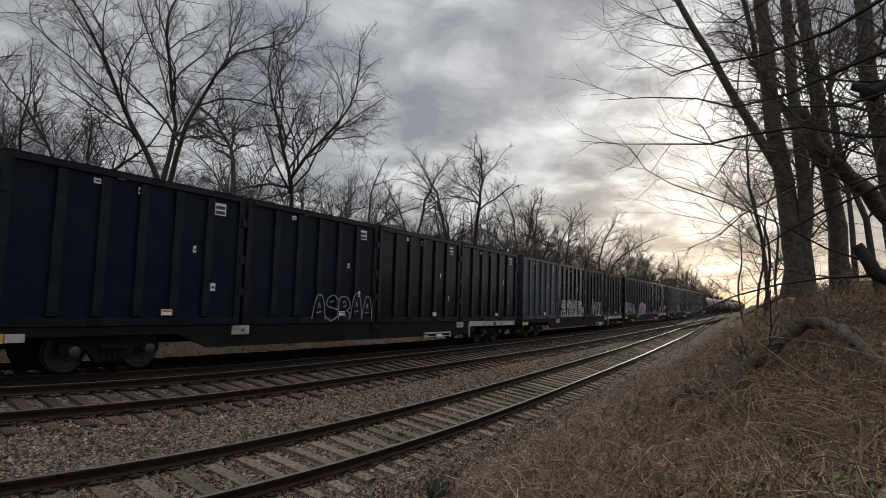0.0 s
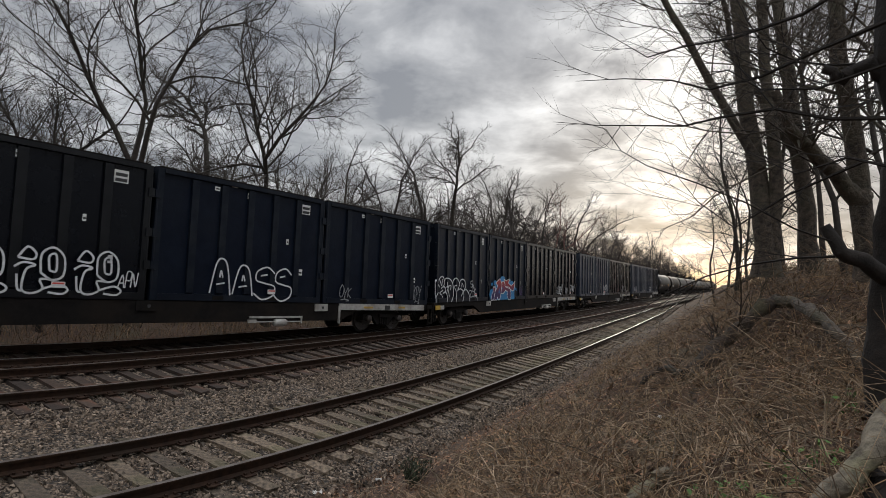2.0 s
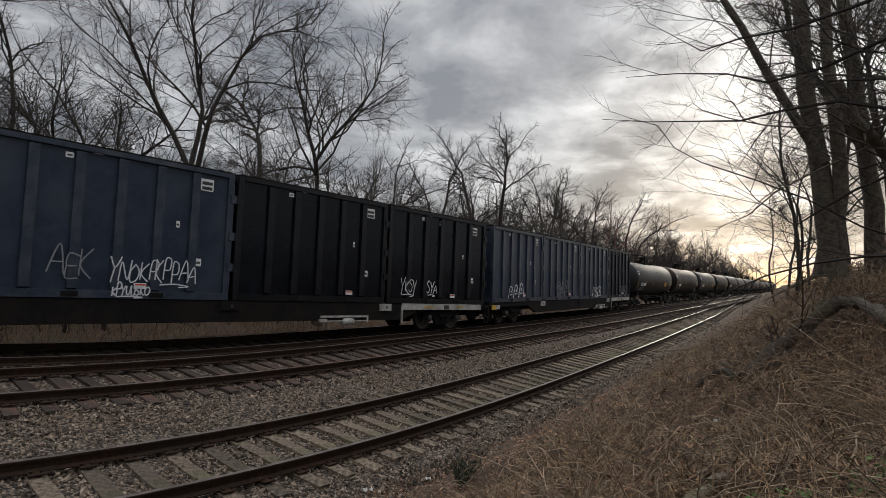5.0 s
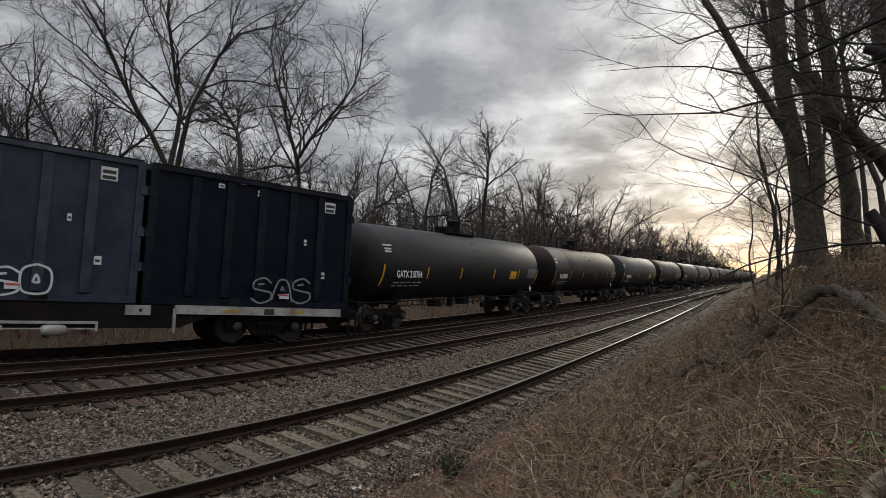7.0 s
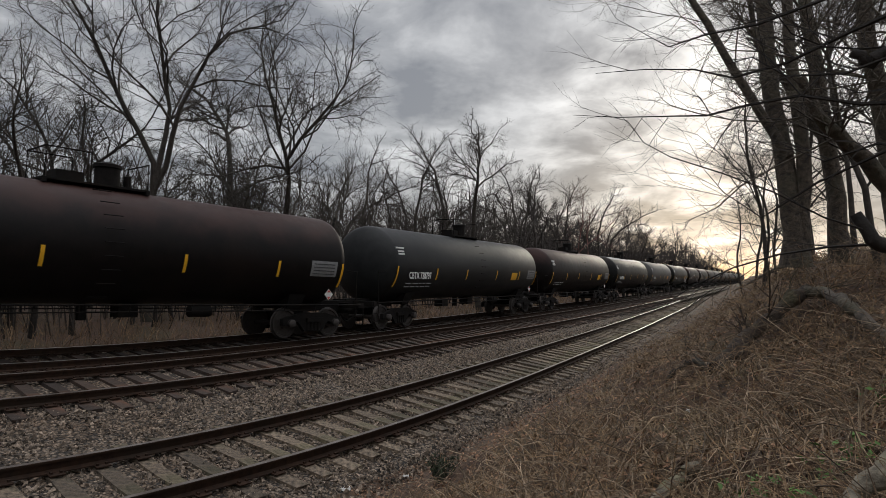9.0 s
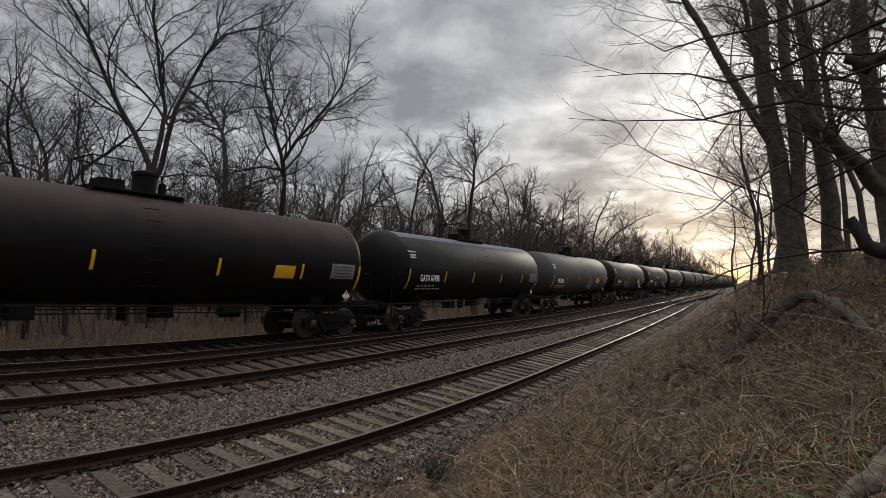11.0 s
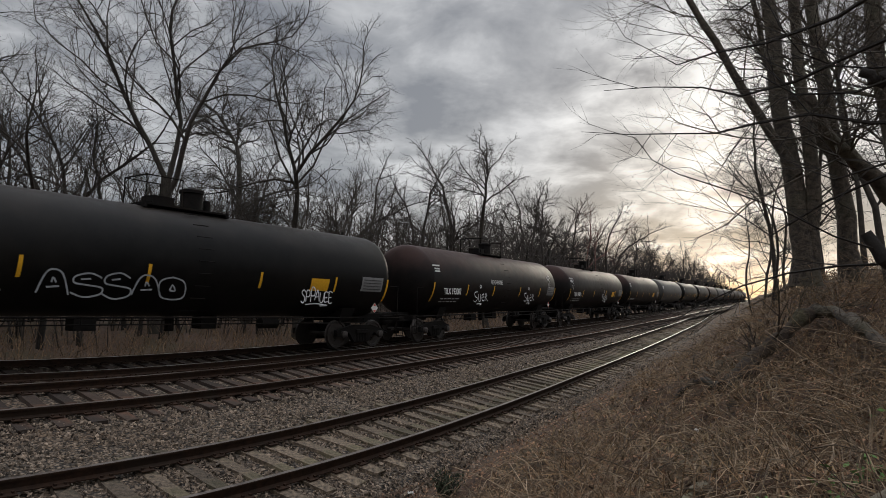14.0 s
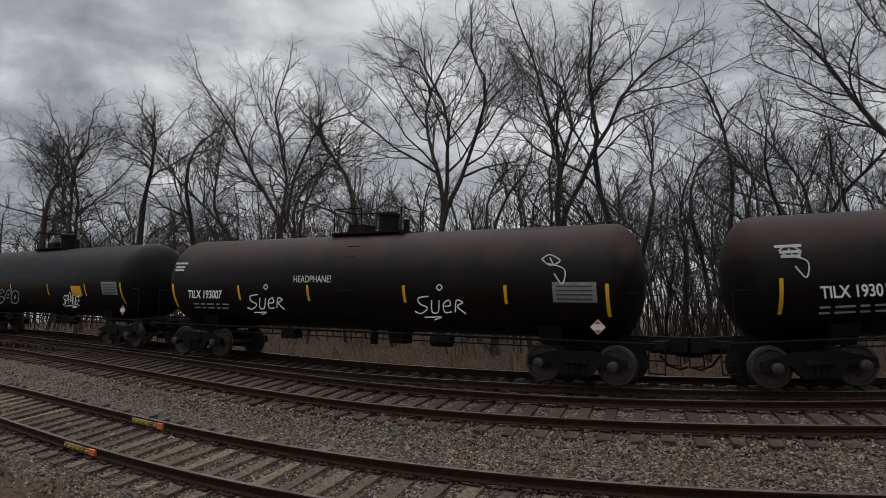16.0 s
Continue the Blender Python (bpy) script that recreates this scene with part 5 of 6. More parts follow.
M["tank_dust"] = mat("dust_covered_grey_tank_paint", (0.024, 0.0228, 0.021), (0.038, 0.0355, 0.032), 3, 0.55, 0, 0.12, 0.01, (0.055, 0.050, 0.043), 0.5, 0.6, rvar=0.12)
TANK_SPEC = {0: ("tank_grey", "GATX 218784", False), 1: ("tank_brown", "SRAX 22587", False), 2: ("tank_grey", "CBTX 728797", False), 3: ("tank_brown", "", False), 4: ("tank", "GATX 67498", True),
             5: ("tank_dust", "INFX 2834", False), 6: ("tank", "TILX 193006", False), 7: ("tank_brown", "TILX 193007", False), 8: ("tank_brown", "TILX 193010", False)}
build_train()
build_tanks()


def car_pose(s, half):
    """A wagon's pose with its trucks on the track at s - half and s + half."""
    a, b = T_TRACK.at(s - half), T_TRACK.at(s + half)
    d = (b - a).normalized()
    left = Vector((0, 0, 1)).cross(d).normalized()
    m = Matrix((d, left, d.cross(left))).transposed().to_4x4()
    m.translation = (a + b) / 2
    return m


# ---- trees ----
def grow(g, rng, p, d, length, r, level, top, spread=0.65, sides=(6, 4, 3, 3, 3), curve=0.16, dense=1.0):
    """One limb with its twigs, upward bent."""
    n = (6, 4, 3, 2, 1)[level]
    pts, rads, q, way = [p.copy()], [r], p.copy(), d.copy()
    bend = curve * (1.0, 1.25, 1.6, 1.9, 1.9)[level]
    ends = r * (0.45 if level < top else 0.35)
    for i in range(n):
        way = (way + Vector((rng.gauss(0, bend), rng.gauss(0, bend), rng.gauss(0, bend) + 0.05 * (level > 0)))).normalized()
        q = q + way * (length / n)
        pts.append(q.copy())
        rads.append(r + (ends - r) * (i + 1) / n)
    g.tube(pts, rads, sides[level], 0, False)
    if level >= top:
        return
    kids = (8, 5, 4, 5)[level] if top > 3 else (7, 6, 5, 4)[level]
    kids = max(2, round(kids * dense))
    for i in range(kids):
        t = (0.34 if level == 0 else 0.22) + (0.66 if level == 0 else 0.76) * (i + rng.random() * 0.9) / kids
        f = min(t, 0.999) * n
        k = int(f)
        base = pts[k].lerp(pts[k + 1], f - k)
        rr = rads[k] + (rads[k + 1] - rads[k]) * (f - k)
        axis = (pts[k + 1] - pts[k]).normalized()
        side = axis.cross(Vector((rng.gauss(0, 1), rng.gauss(0, 1), rng.gauss(0, 1)))).normalized()
        a = rng.uniform(0.5, 1.15) * spread
        dd = (axis * math.cos(a) + side * math.sin(a)).normalized()
        grow(g, rng, base, dd, length * rng.uniform(0.42, 0.68) * (1.15 - 0.45 * t), rr * (rng.uniform(0.5, 0.68) if level < 2 else rng.uniform(0.6, 0.78)), level + 1, top, spread, sides, curve, dense)
    # the leader goes on as a last twig
    grow(g, rng, pts[-1], way, length * 0.42, ends, level + 1, top, spread, sides, curve, dense)


def tree_meshes(seed, height, r, fork=0, top=3, lean=(0, 0), spread=0.65, material="bark", twig=None, curve=0.17, dense=1.0):
    """Trunk and crown of one bare tree."""
    rng = random.Random(seed)
    trunk, crown = Geo(), Geo()
    h0 = height * (0.30 if fork else 0.5)
    pts, rads, q = [Vector((0, 0, -0.8))], [r * 1.35], Vector((0, 0, 0))
    pts.append(q.copy()); rads.append(r * 1.12)
    way = Vector((lean[0], lean[1], 1)).normalized()
    for i in range(5):
        way = (way + Vector((rng.gauss(0, curve * 0.5), rng.gauss(0, curve * 0.5), 0.03))).normalized()
        q = q + way * h0 / 5
        pts.append(q.copy()); rads.append(r * (1 - 0.07 * (i + 1)))
    trunk.tube(pts, rads, 10, 0, False)
    stems = fork or 1
    for s in range(stems):
        a = 2 * math.pi * (s + rng.random() * 0.4) / stems
        d = (way + Vector((math.cos(a), math.sin(a), 0)) * (0.14 if fork else 0.05)).normalized()
        grow(crown, rng, q, d, (height - h0) * 0.62, rads[-1] * (0.72 if fork else 0.95), 0, top, spread, curve=curve, dense=dense)
    if not fork:
        for i in range(4):
            k = rng.randrange(3, 6)
            a = rng.random() * 6.28
            grow(crown, rng, pts[k], Vector((math.cos(a), math.sin(a), 0.8)).normalized(), height * 0.26, r * 0.38, 1, top, spread, curve=curve, dense=dense)
    return trunk.mesh("trunk", [M[material]], True), crown.mesh("crown", [M[twig or material]], True)


def tree(meshes, label, group, at, turn=0.0, size=1.0, name="tree"):
    t = new(name)
    tagged(t, label, "tree", group)
    part("trunk", meshes[0], None, t)
    part("crown", meshes[1], None, t)
    t.matrix_basis = Matrix.Translation(at) @ pose(0, 0, 0, 0, 0, turn) @ Matrix.Scale(size, 4)
    return t


def spot(az, dist):
    """The ground at a bearing (degrees to the left) and a distance."""
    return ground_at(-math.sin(radians(az)) * dist, math.cos(radians(az)) * dist)


def build_far_trees():
    rng = random.Random(3)
    tall = [tree_meshes(40 + i, 17, 0.26, fork=3, top=4, spread=0.86, dense=1.12) for i in range(3)]
    wide = [tree_meshes(60 + i, 15.5, 0.24, fork=2 * (i % 2), top=4, spread=1.08, curve=0.20, lean=(0.12 * (i - 1), 0), dense=1.25) for i in range(4)]
    thin = [tree_meshes(80 + i, 13, 0.13, fork=0, top=3, spread=0.85, material="bark_dark", twig="bark", lean=(0.1 * (i - 2), 0.05), curve=0.19) for i in range(5)]
    hazy = [tree_meshes(120 + i, 12, 0.15, fork=0, top=3, spread=0.78, material="bark_far", dense=1.0) for i in range(3)]
    red = [tree_meshes(140, 12, 0.15, fork=2, top=3, spread=0.5, material="bark_far", twig="bark_red", dense=0.8)]
    g1, g2 = "bare trees beyond the railway", "distant bare trees"
    # bearing, distance, which, size, turn
    for az, d, kind, size, turn in TREE_SPOTS:
        m = {"t": tall, "w": wide, "n": thin, "h": hazy, "r": red}[kind[0]][int(kind[1])]
        lab = {"t": "tall bare tree with forked trunk and fine upright twigs", "w": "bare spreading tree with crooked limbs", "n": "slender bare leaning tree with dark bark",
               "h": "hazy bare tree in the distance", "r": "bare tree with reddish budding twigs"}[kind[0]]
        tree(m, lab, g2 if kind[0] in "hr" else g1, spot(az, d), turn, size)
    # the wood between and behind them
    az = -14.0
    while az < 108:
        for row in range(2 if 26 < az < 66 else 4):
            a = az + rng.uniform(-1.3, 1.3)
            w0 = min(10.5, 6.8 + rng.random() * 4) + row * 8
            # walk out along the bearing until beyond the train's track
            dd = 14.0
            while dd < 220:
                x, y = -math.sin(radians(a)) * dd, math.cos(radians(a)) * dd
                if dist_side([x], [y])[1][0] > w0:
                    break
                dd *= 1.04
            if dd < 60:
                m = rng.choice(thin)
                tree(m, "slender bare tree in a dense wood", g1, spot(a, dd), rng.uniform(0, 360), rng.uniform(0.55, 0.92))
            else:
                m = rng.choice(hazy)
                tree(m, "hazy bare tree in the distance", g2, spot(a, dd), rng.uniform(0, 360), rng.uniform(0.95, 1.4))
        az += 2.0
    # far wood along the line, towards the horizon
    g = Geo()
    src = []
    for pair in hazy:
        v, f = [], []
        for me in pair:
            n0 = len(v)
            v += [q.co.copy() for q in me.vertices]
            f += [tuple(n0 + i for i in q.vertices) for q in me.polygons]
        src.append((v, f))
    for i in range(62):
        s = 34 + i * 4.6
        for w in (8, 16):
            k = T_TRACK.index(s)
            q = Vector(T_TRACK.X[k] + T_TRACK.N[k] * (w + rng.uniform(-2, 5)))
            m = Matrix.Translation((q.x, q.y, T_TRACK.X[k][2] - 1.0)) @ pose(0, 0, 0, 0, 0, rng.uniform(0, 360)) @ Matrix.Scale(rng.uniform(1.0, 1.5), 4)
            v, f = rng.choice(src)
            n0 = len(g.v)
            g.v += [tuple(m @ p) for p in v]
            for q in f:
                g.face(tuple(n0 + i for i in q))
    tagged(part("far_wood", g, M["bark_far"]), "hazy far wood of bare trees along the line", "wood", kind="stuff")


# bearing to the left in degrees, distance in metres, kind, size, turn
TREE_SPOTS = [
    (25.0, 29, "t0", 1.05, 20), (13.5, 30, "w1", 1.0, 90), (17.5, 34, "w0", 1.0, 10), (-3.4, 44, "w2", 0.95, 200), (35, 32, "w3", 0.9, 40), (31, 36, "n1", 1.1, 0),
    (40, 30, "n4", 1.15, 100), (52.6, 27, "t2", 0.98, 150), (63.6, 28, "t1", 0.98, 250), (46.8, 26, "n4", 1.35, 190), (68, 35, "w0", 0.95, 120), (73.5, 36, "w3", 1.0, 210), (77.5, 36, "t0", 1.0, 75), (80.5, 40, "w1", 1.0, 30),
    (85, 38, "n2", 1.25, 0), (88, 40, "w2", 0.95, 300), (93, 42, "t1", 0.92, 60), (97, 42, "w0", 0.95, 15), (102, 46, "t2", 0.9, 45), (-7.2, 54, "n0", 0.98, 80), (-9.3, 62, "n3", 1.05, 40), (-11.8, 76, "r0", 1.2, 0), (-13.2, 80, "r0", 1.1, 120), (-10.6, 70, "n1", 1.0, 10), (-14.2, 88, "h1", 1.4, 0), (-20.3, 150, "h0", 1.25, 0),
    (-19.4, 160, "h2", 1.2, 0), (-16, 110, "h2", 1.15, 0),
]
build_far_trees()


# ---- the bank: trees, fallen wood, brush, grass and leaves ----
def land(az, el):
    """Where the line of sight at a bearing and a height (degrees) meets the ground."""
    d = Vector((-math.sin(radians(az)) * math.cos(radians(el)), math.cos(radians(az)) * math.cos(radians(el)), math.sin(radians(el))))
    t = 1.0
    while t < 60:
        g = ground_at(d.x * t, d.y * t)
        if d.z * t + EYE <= g.z:
            return g
        t *= 1.03
    return g


def sight(az, el, dist):
    return Vector((-math.sin(radians(az)) * math.cos(radians(el)) * dist, math.cos(radians(az)) * math.cos(radians(el)) * dist, EYE + math.sin(radians(el)) * dist))


def limb(g, rng, pts, r0, r1, twigs, length, level=2, top=4):
    """A bough through given points with side twigs."""
    n = len(pts)
    rads = [r0 + (r1 - r0) * i / (n - 1) for i in range(n)]
    g.tube(pts, rads, 7 if r0 > 0.03 else 5, 0, True)
    for _ in range(twigs):
        f = rng.uniform(0.15, 0.98) * (n - 1)
        k = int(f)
        b = pts[k].lerp(pts[min(k + 1, n - 1)], f - k)
        ax = (pts[min(k + 1, n - 1)] - pts[k]).normalized()
        side = ax.cross(Vector((rng.gauss(0, 1), rng.gauss(0, 1), rng.gauss(0, 1)))).normalized()
        grow(g, rng, b, (ax + side * rng.uniform(0.6, 1.4)).normalized(), length * rng.uniform(0.5, 1.2), max(0.004, rads[k] * 0.5), level, top, 0.6, curve=0.14)


def bank_tree(name, label, stems, material, seed, twigs=10, reach=2.6):
    """A many-stemmed tree: each stem is a bearing, height and distance run with radii."""
    t = new(name)
    tagged(t, label, "tree", "bare trees on the bank")
    base = stems[0][0][0].copy()
    rng = random.Random(seed)
    for pts, r0, r1 in stems:
        g, c = Geo(), Geo()
        q = [p - base for p in pts]
        n = len(q)
        fine = []
        for i in range(n - 1):
            for k in range(3):
                w = q[i].lerp(q[i + 1], k / 3)
                fine.append(w + Vector((rng.gauss(0, 0.02), rng.gauss(0, 0.02), 0)))
        fine.append(q[-1])
        m = len(fine)
        rads = [(r0 + (r1 - r0) * (i / (m - 1)) ** 0.8) * (1.35 if i == 0 else 1.0) for i in range(m)]
        g.tube(fine, rads, 10, 0, True)
        part("trunk", g, M[material], t, smooth=True)
        for _ in range(twigs):
            f = rng.uniform(0.35, 1.0) * (m - 1)
            k = int(min(f, m - 2))
            ax = (fine[k + 1] - fine[k]).normalized()
            side = ax.cross(Vector((rng.gauss(0, 1), rng.gauss(0, 1), rng.gauss(0, 1)))).normalized()
            grow(c, rng, fine[k], (ax * 0.7 + side).normalized(), reach * rng.uniform(0.5, 1.2), rads[k] * 0.20, 1, 4, 0.62, curve=0.17, dense=0.7)
        part("crown", c, M[material], t, smooth=True)
    t.location = base
    return t


def build_bank_trees():
    b = "grey-brown bare tree with several tall trunks on the bank"
    g0 = land(-29.4, 1.8)
    d = 13.0
    S = lambda *q: [sight(a, e, dd) for a, e, dd in q]
    bank_tree("tree", b, [(S((-29.4, 1.2, d), (-28.8, 8, d), (-27.9, 15, d + 0.3), (-27.2, 24, d + 1), (-26.5, 36, d + 3), (-26, 46, d + 6)), 0.21, 0.08),
                          (S((-28.9, 10, d), (-26.2, 15, d), (-23.0, 21, d), (-19.5, 27, d + 0.5), (-17, 34, d + 2)), 0.10, 0.035),
                          (S((-29.6, 3, d), (-30.2, 10, d), (-29.2, 18, d + 0.4), (-28.8, 28, d + 1), (-28.5, 40, d + 4)), 0.15, 0.06)], "bark_bank", 5, 14, 1.8)
    d = 14.5
    bank_tree("tree", b, [(S((-32.4, 1.5, d), (-32.0, 9, d), (-31.0, 17, d), (-29.8, 26, d + 1), (-29, 38, d + 4)), 0.19, 0.08),
                          (S((-31.9, 10, d), (-29.8, 14, d), (-27, 19, d), (-25, 28, d)), 0.10, 0.04)], "bark_bank", 6, 13, 1.9)
    d = 11.0
    bank_tree("tree", b, [(S((-36.4, 1.0, d), (-35.6, 9, d), (-34.6, 18, d), (-33.8, 28, d + 1), (-33, 40, d + 4)), 0.17, 0.07),
                          (S((-35.8, 7, d), (-33.0, 10.5, d - 0.5), (-31.0, 13, d - 1), (-30, 16, d - 1)), 0.13, 0.06)], "bark_bank", 7, 14, 2.2)
    bank_tree("tree", b, [(S((-40.5, 1.0, 9.5), (-40, 10, 9.5), (-38.6, 20, 9.8), (-37.5, 32, 11)), 0.16, 0.07)], "bark_bank", 8, 14, 2.6)
    # the near dark tree with a broken bough
    d = 5.6
    dark = bank_tree("tree", "dark-barked crooked tree with broken boughs near the camera",
                     [(S((-36.9, -14, d), (-37.0, -7, d), (-37.2, -1, d), (-38.0, 5, d), (-38.8, 11, d), (-38.0, 17, d), (-38.6, 26, d + 0.3), (-40, 38, d + 1)), 0.125, 0.11),
                      (S((-38.0, 0.5, d), (-36.4, 2.2, d - 0.2), (-34.6, 3.2, d - 0.3), (-33.4, 5.2, d - 0.3)), 0.075, 0.04),
                      (S((-38.6, 15, d), (-36.2, 17.0, d), (-34.6, 16.2, d), (-33.4, 17.2, d)), 0.07, 0.035)], "bark_dark", 9, 2, 1.4)
    base = dark.location
    rng = random.Random(21)
    boughs = [
        S((-38, 13, 5.4), (-34, 13.4, 5.6), (-30, 14.6, 5.8), (-26, 14.3, 6), (-23, 13.8, 6.1), (-20, 14.0, 6.2), (-15.8, 14.2, 6.4), (-11.8, 14.6, 6.6)),
        S((-38, 20, 5.4), (-33, 18.6, 5.6), (-29, 17.2, 5.8), (-25, 16.6, 6), (-22, 17.6, 6.1), (-18, 18.0, 6.2), (-13.8, 18.0, 6.4)),
        S((-38, 24, 5.2), (-32, 21.4, 5.5), (-27, 20.4, 5.8), (-23, 20.2, 6), (-20, 19.6, 6.1), (-17.4, 21.2, 6.2)),
        S((-38, 17, 5.0), (-33, 15.8, 5.2), (-29, 16.2, 5.4), (-26.5, 18, 5.5), (-24, 17.6, 5.7)),
        S((-36, 10, 5.4), (-31, 7.8, 5.8), (-27, 5.2, 6.2), (-24.2, 7.4, 6.4), (-22.4, 9.8, 6.5)),
        S((-38, 27, 5.0), (-33, 25, 5.2), (-28, 24.6, 5.4), (-25, 23.2, 5.6), (-22, 23.6, 5.8)),
        S((-39, 9, 4.6), (-35, 10.4, 4.8), (-31.5, 9.4, 5.0), (-28.8, 10.8, 5.2)),
    ]
    for k, q in enumerate(boughs):
        g = Geo()
        limb(g, rng, [p - base for p in q], 0.017 if k < 3 else 0.012, 0.0025, 6, 0.55, 3, 4)
        part("bough", g, M["bark_dark"], dark, smooth=True)
    # young trees behind, on the bank's crest
    sap = [tree_meshes(200 + i, 7.0, 0.06, top=4, spread=0.75, material="bark", curve=0.2) for i in range(3)]
    for az, dist, size in ((-25.6, 21, 0.62), (-26.4, 26, 0.85), (-28.0, 22, 0.8), (-27.0, 15.5, 0.6), (-27.4, 17, 0.9), (-30.6, 19, 1.1), (-33.4, 17, 1.1), (-34.8, 13, 1.0), (-38.2, 14, 1.1), (-42, 12, 1.0),
                           (-44.5, 10, 1.0), (-28.4, 30, 1.2), (-31.8, 26, 1.2), (-36.8, 21, 1.2), (-40, 18, 1.2)):
        tree(rng.choice(sap), "slim bare sapling on the crest of the bank", "bare saplings on the bank", spot(az, dist), rng.uniform(0, 360), size)


def build_fallen_wood():
    rng = random.Random(4)

    def log(label, pts, r0, r1, material, twigs=0):
        t = new("fallen_log")
        tagged(t, label, "log", "fallen wood on the bank")
        base = pts[0].copy()
        fine = []
        q = [p - base for p in pts]
        for i in range(len(q) - 1):
            for k in range(4):
                fine.append(q[i].lerp(q[i + 1], k / 4) + Vector((rng.gauss(0, 0.015), rng.gauss(0, 0.015), rng.gauss(0, 0.015))))
        fine.append(q[-1])
        m = len(fine)
        g = Geo()
        g.tube(fine, [(r0 + (r1 - r0) * i / (m - 1)) * rng.uniform(0.70, 1.30) for i in range(m)], 11)
        part("stem", g, M[material], t, smooth=True)
        if twigs:
            c = Geo()
            limb(c, rng, q, r1 * 0.4, 0.006, twigs, 0.7, 3, 4)
            part("twigs", c, M[material], t, smooth=True)
        t.location = base
        return t
    up = lambda p, h: p + Vector((0, 0, h))
    log("dark rough-barked fallen trunk lying down the leafy bank", [up(land(-23.4, -7.6), 0.05), up(land(-25.8, -5.8), 0.22), up(land(-28.2, -4.2), 0.34), up(land(-30.2, -3.0), 0.36)], 0.085, 0.12, "bark_log", 8)
    log("rough grey bough bent over the bank's crest", [up(land(-29.8, -2.9), 0.34), up(land(-31.4, -3.0), 0.33), up(land(-32.6, -4.0), 0.26), up(land(-34.2, -5.0), 0.20), up(land(-36.0, -6.8), 0.06)], 0.085, 0.05, "bark_bank", 7)
    log("dead branch lying over the brush", [up(land(-24.6, 0.2), 0.25), up(land(-27.0, -0.6), 0.4), up(land(-29.0, -0.4), 0.45)], 0.03, 0.055, "bark_dark", 4)
    log("smooth pale bent branch leaning over the bank", [sight(-29.0, -19.5, 3.5), sight(-33.0, -15.8, 3.7), sight(-36.0, -12.6, 3.8), sight(-37.6, -8.6, 4.0), sight(-40.5, -3.5, 4.2)], 0.045, 0.062, "moss")
    log("dark forked stem under the leaning branch", [sight(-35.6, -19.0, 3.8), sight(-36.4, -15.5, 3.85), sight(-36.4, -12.0, 3.9)], 0.055, 0.05, "bark_dark")
    log("mossy rotten stick in the grass", [up(land(-18.2, -19.6), 0.03), up(land(-20.8, -17.4), 0.05), up(land(-22.0, -16.6), 0.04)], 0.035, 0.05, "moss")
    log("thin fallen branch at the foot of the bank", [up(land(-19.5, -8.6), 0.03), up(land(-21.6, -7.9), 0.06), up(land(-23.4, -8.0), 0.06)], 0.03, 0.045, "bark", 4)
    # bleached sticks on the ballast
    for pts in ([(53.0, -11.6), (49.5, -12.0), (48.0, -12.0), (46.6, -11.0), (45.2, -10.9)], [(45.0, -11.8), (43.8, -10.6), (41.5, -10.0)], [(38.0, -9.0), (37.4, -10.6), (36.9, -11.8), (35.0, -12.4), (31.5, -12.8)],
                [(57, -17.2), (53, -16.6), (50, -16.0), (47.5, -15.6)], [(54, -15.4), (52.6, -16.2), (50.6, -16.8)]):
        t = new("stick")
        tagged(t, "bleached dead stick lying on the ballast", "stick", "sticks on the ballast")
        P = [up(land(a, e), 0.02) for a, e in pts]
        g = Geo()
        limb(g, rng, [p - P[0] for p in P], 0.014, 0.006, 2, 0.25, 4, 4)
        part("stem", g, M["moss"], t)
        t.location = P[0]


def bank_points(rng, count, near, e0, e1):
    """Points on the bank with their distance to the rail, denser near the camera."""
    got = []
    while len(got) < count:
        az = rng.uniform(-58, 22)
        r = 2.2 + (near - 2.2) * rng.random() ** 1.35
        got.append((-math.sin(radians(az)) * r, math.cos(radians(az)) * r))
        if len(got) == count:
            break
    X = np.array(got)
    e = dist_side(X[:, 0], X[:, 1])[0]
    keep = (e > e0) & (e < e1)
    X, e = X[keep], e[keep]
    h = relief(X[:, 0], X[:, 1])
    return [(Vector((x, y, z)), ee, math.hypot(x, y)) for (x, y), z, ee in zip(X, h, e)]


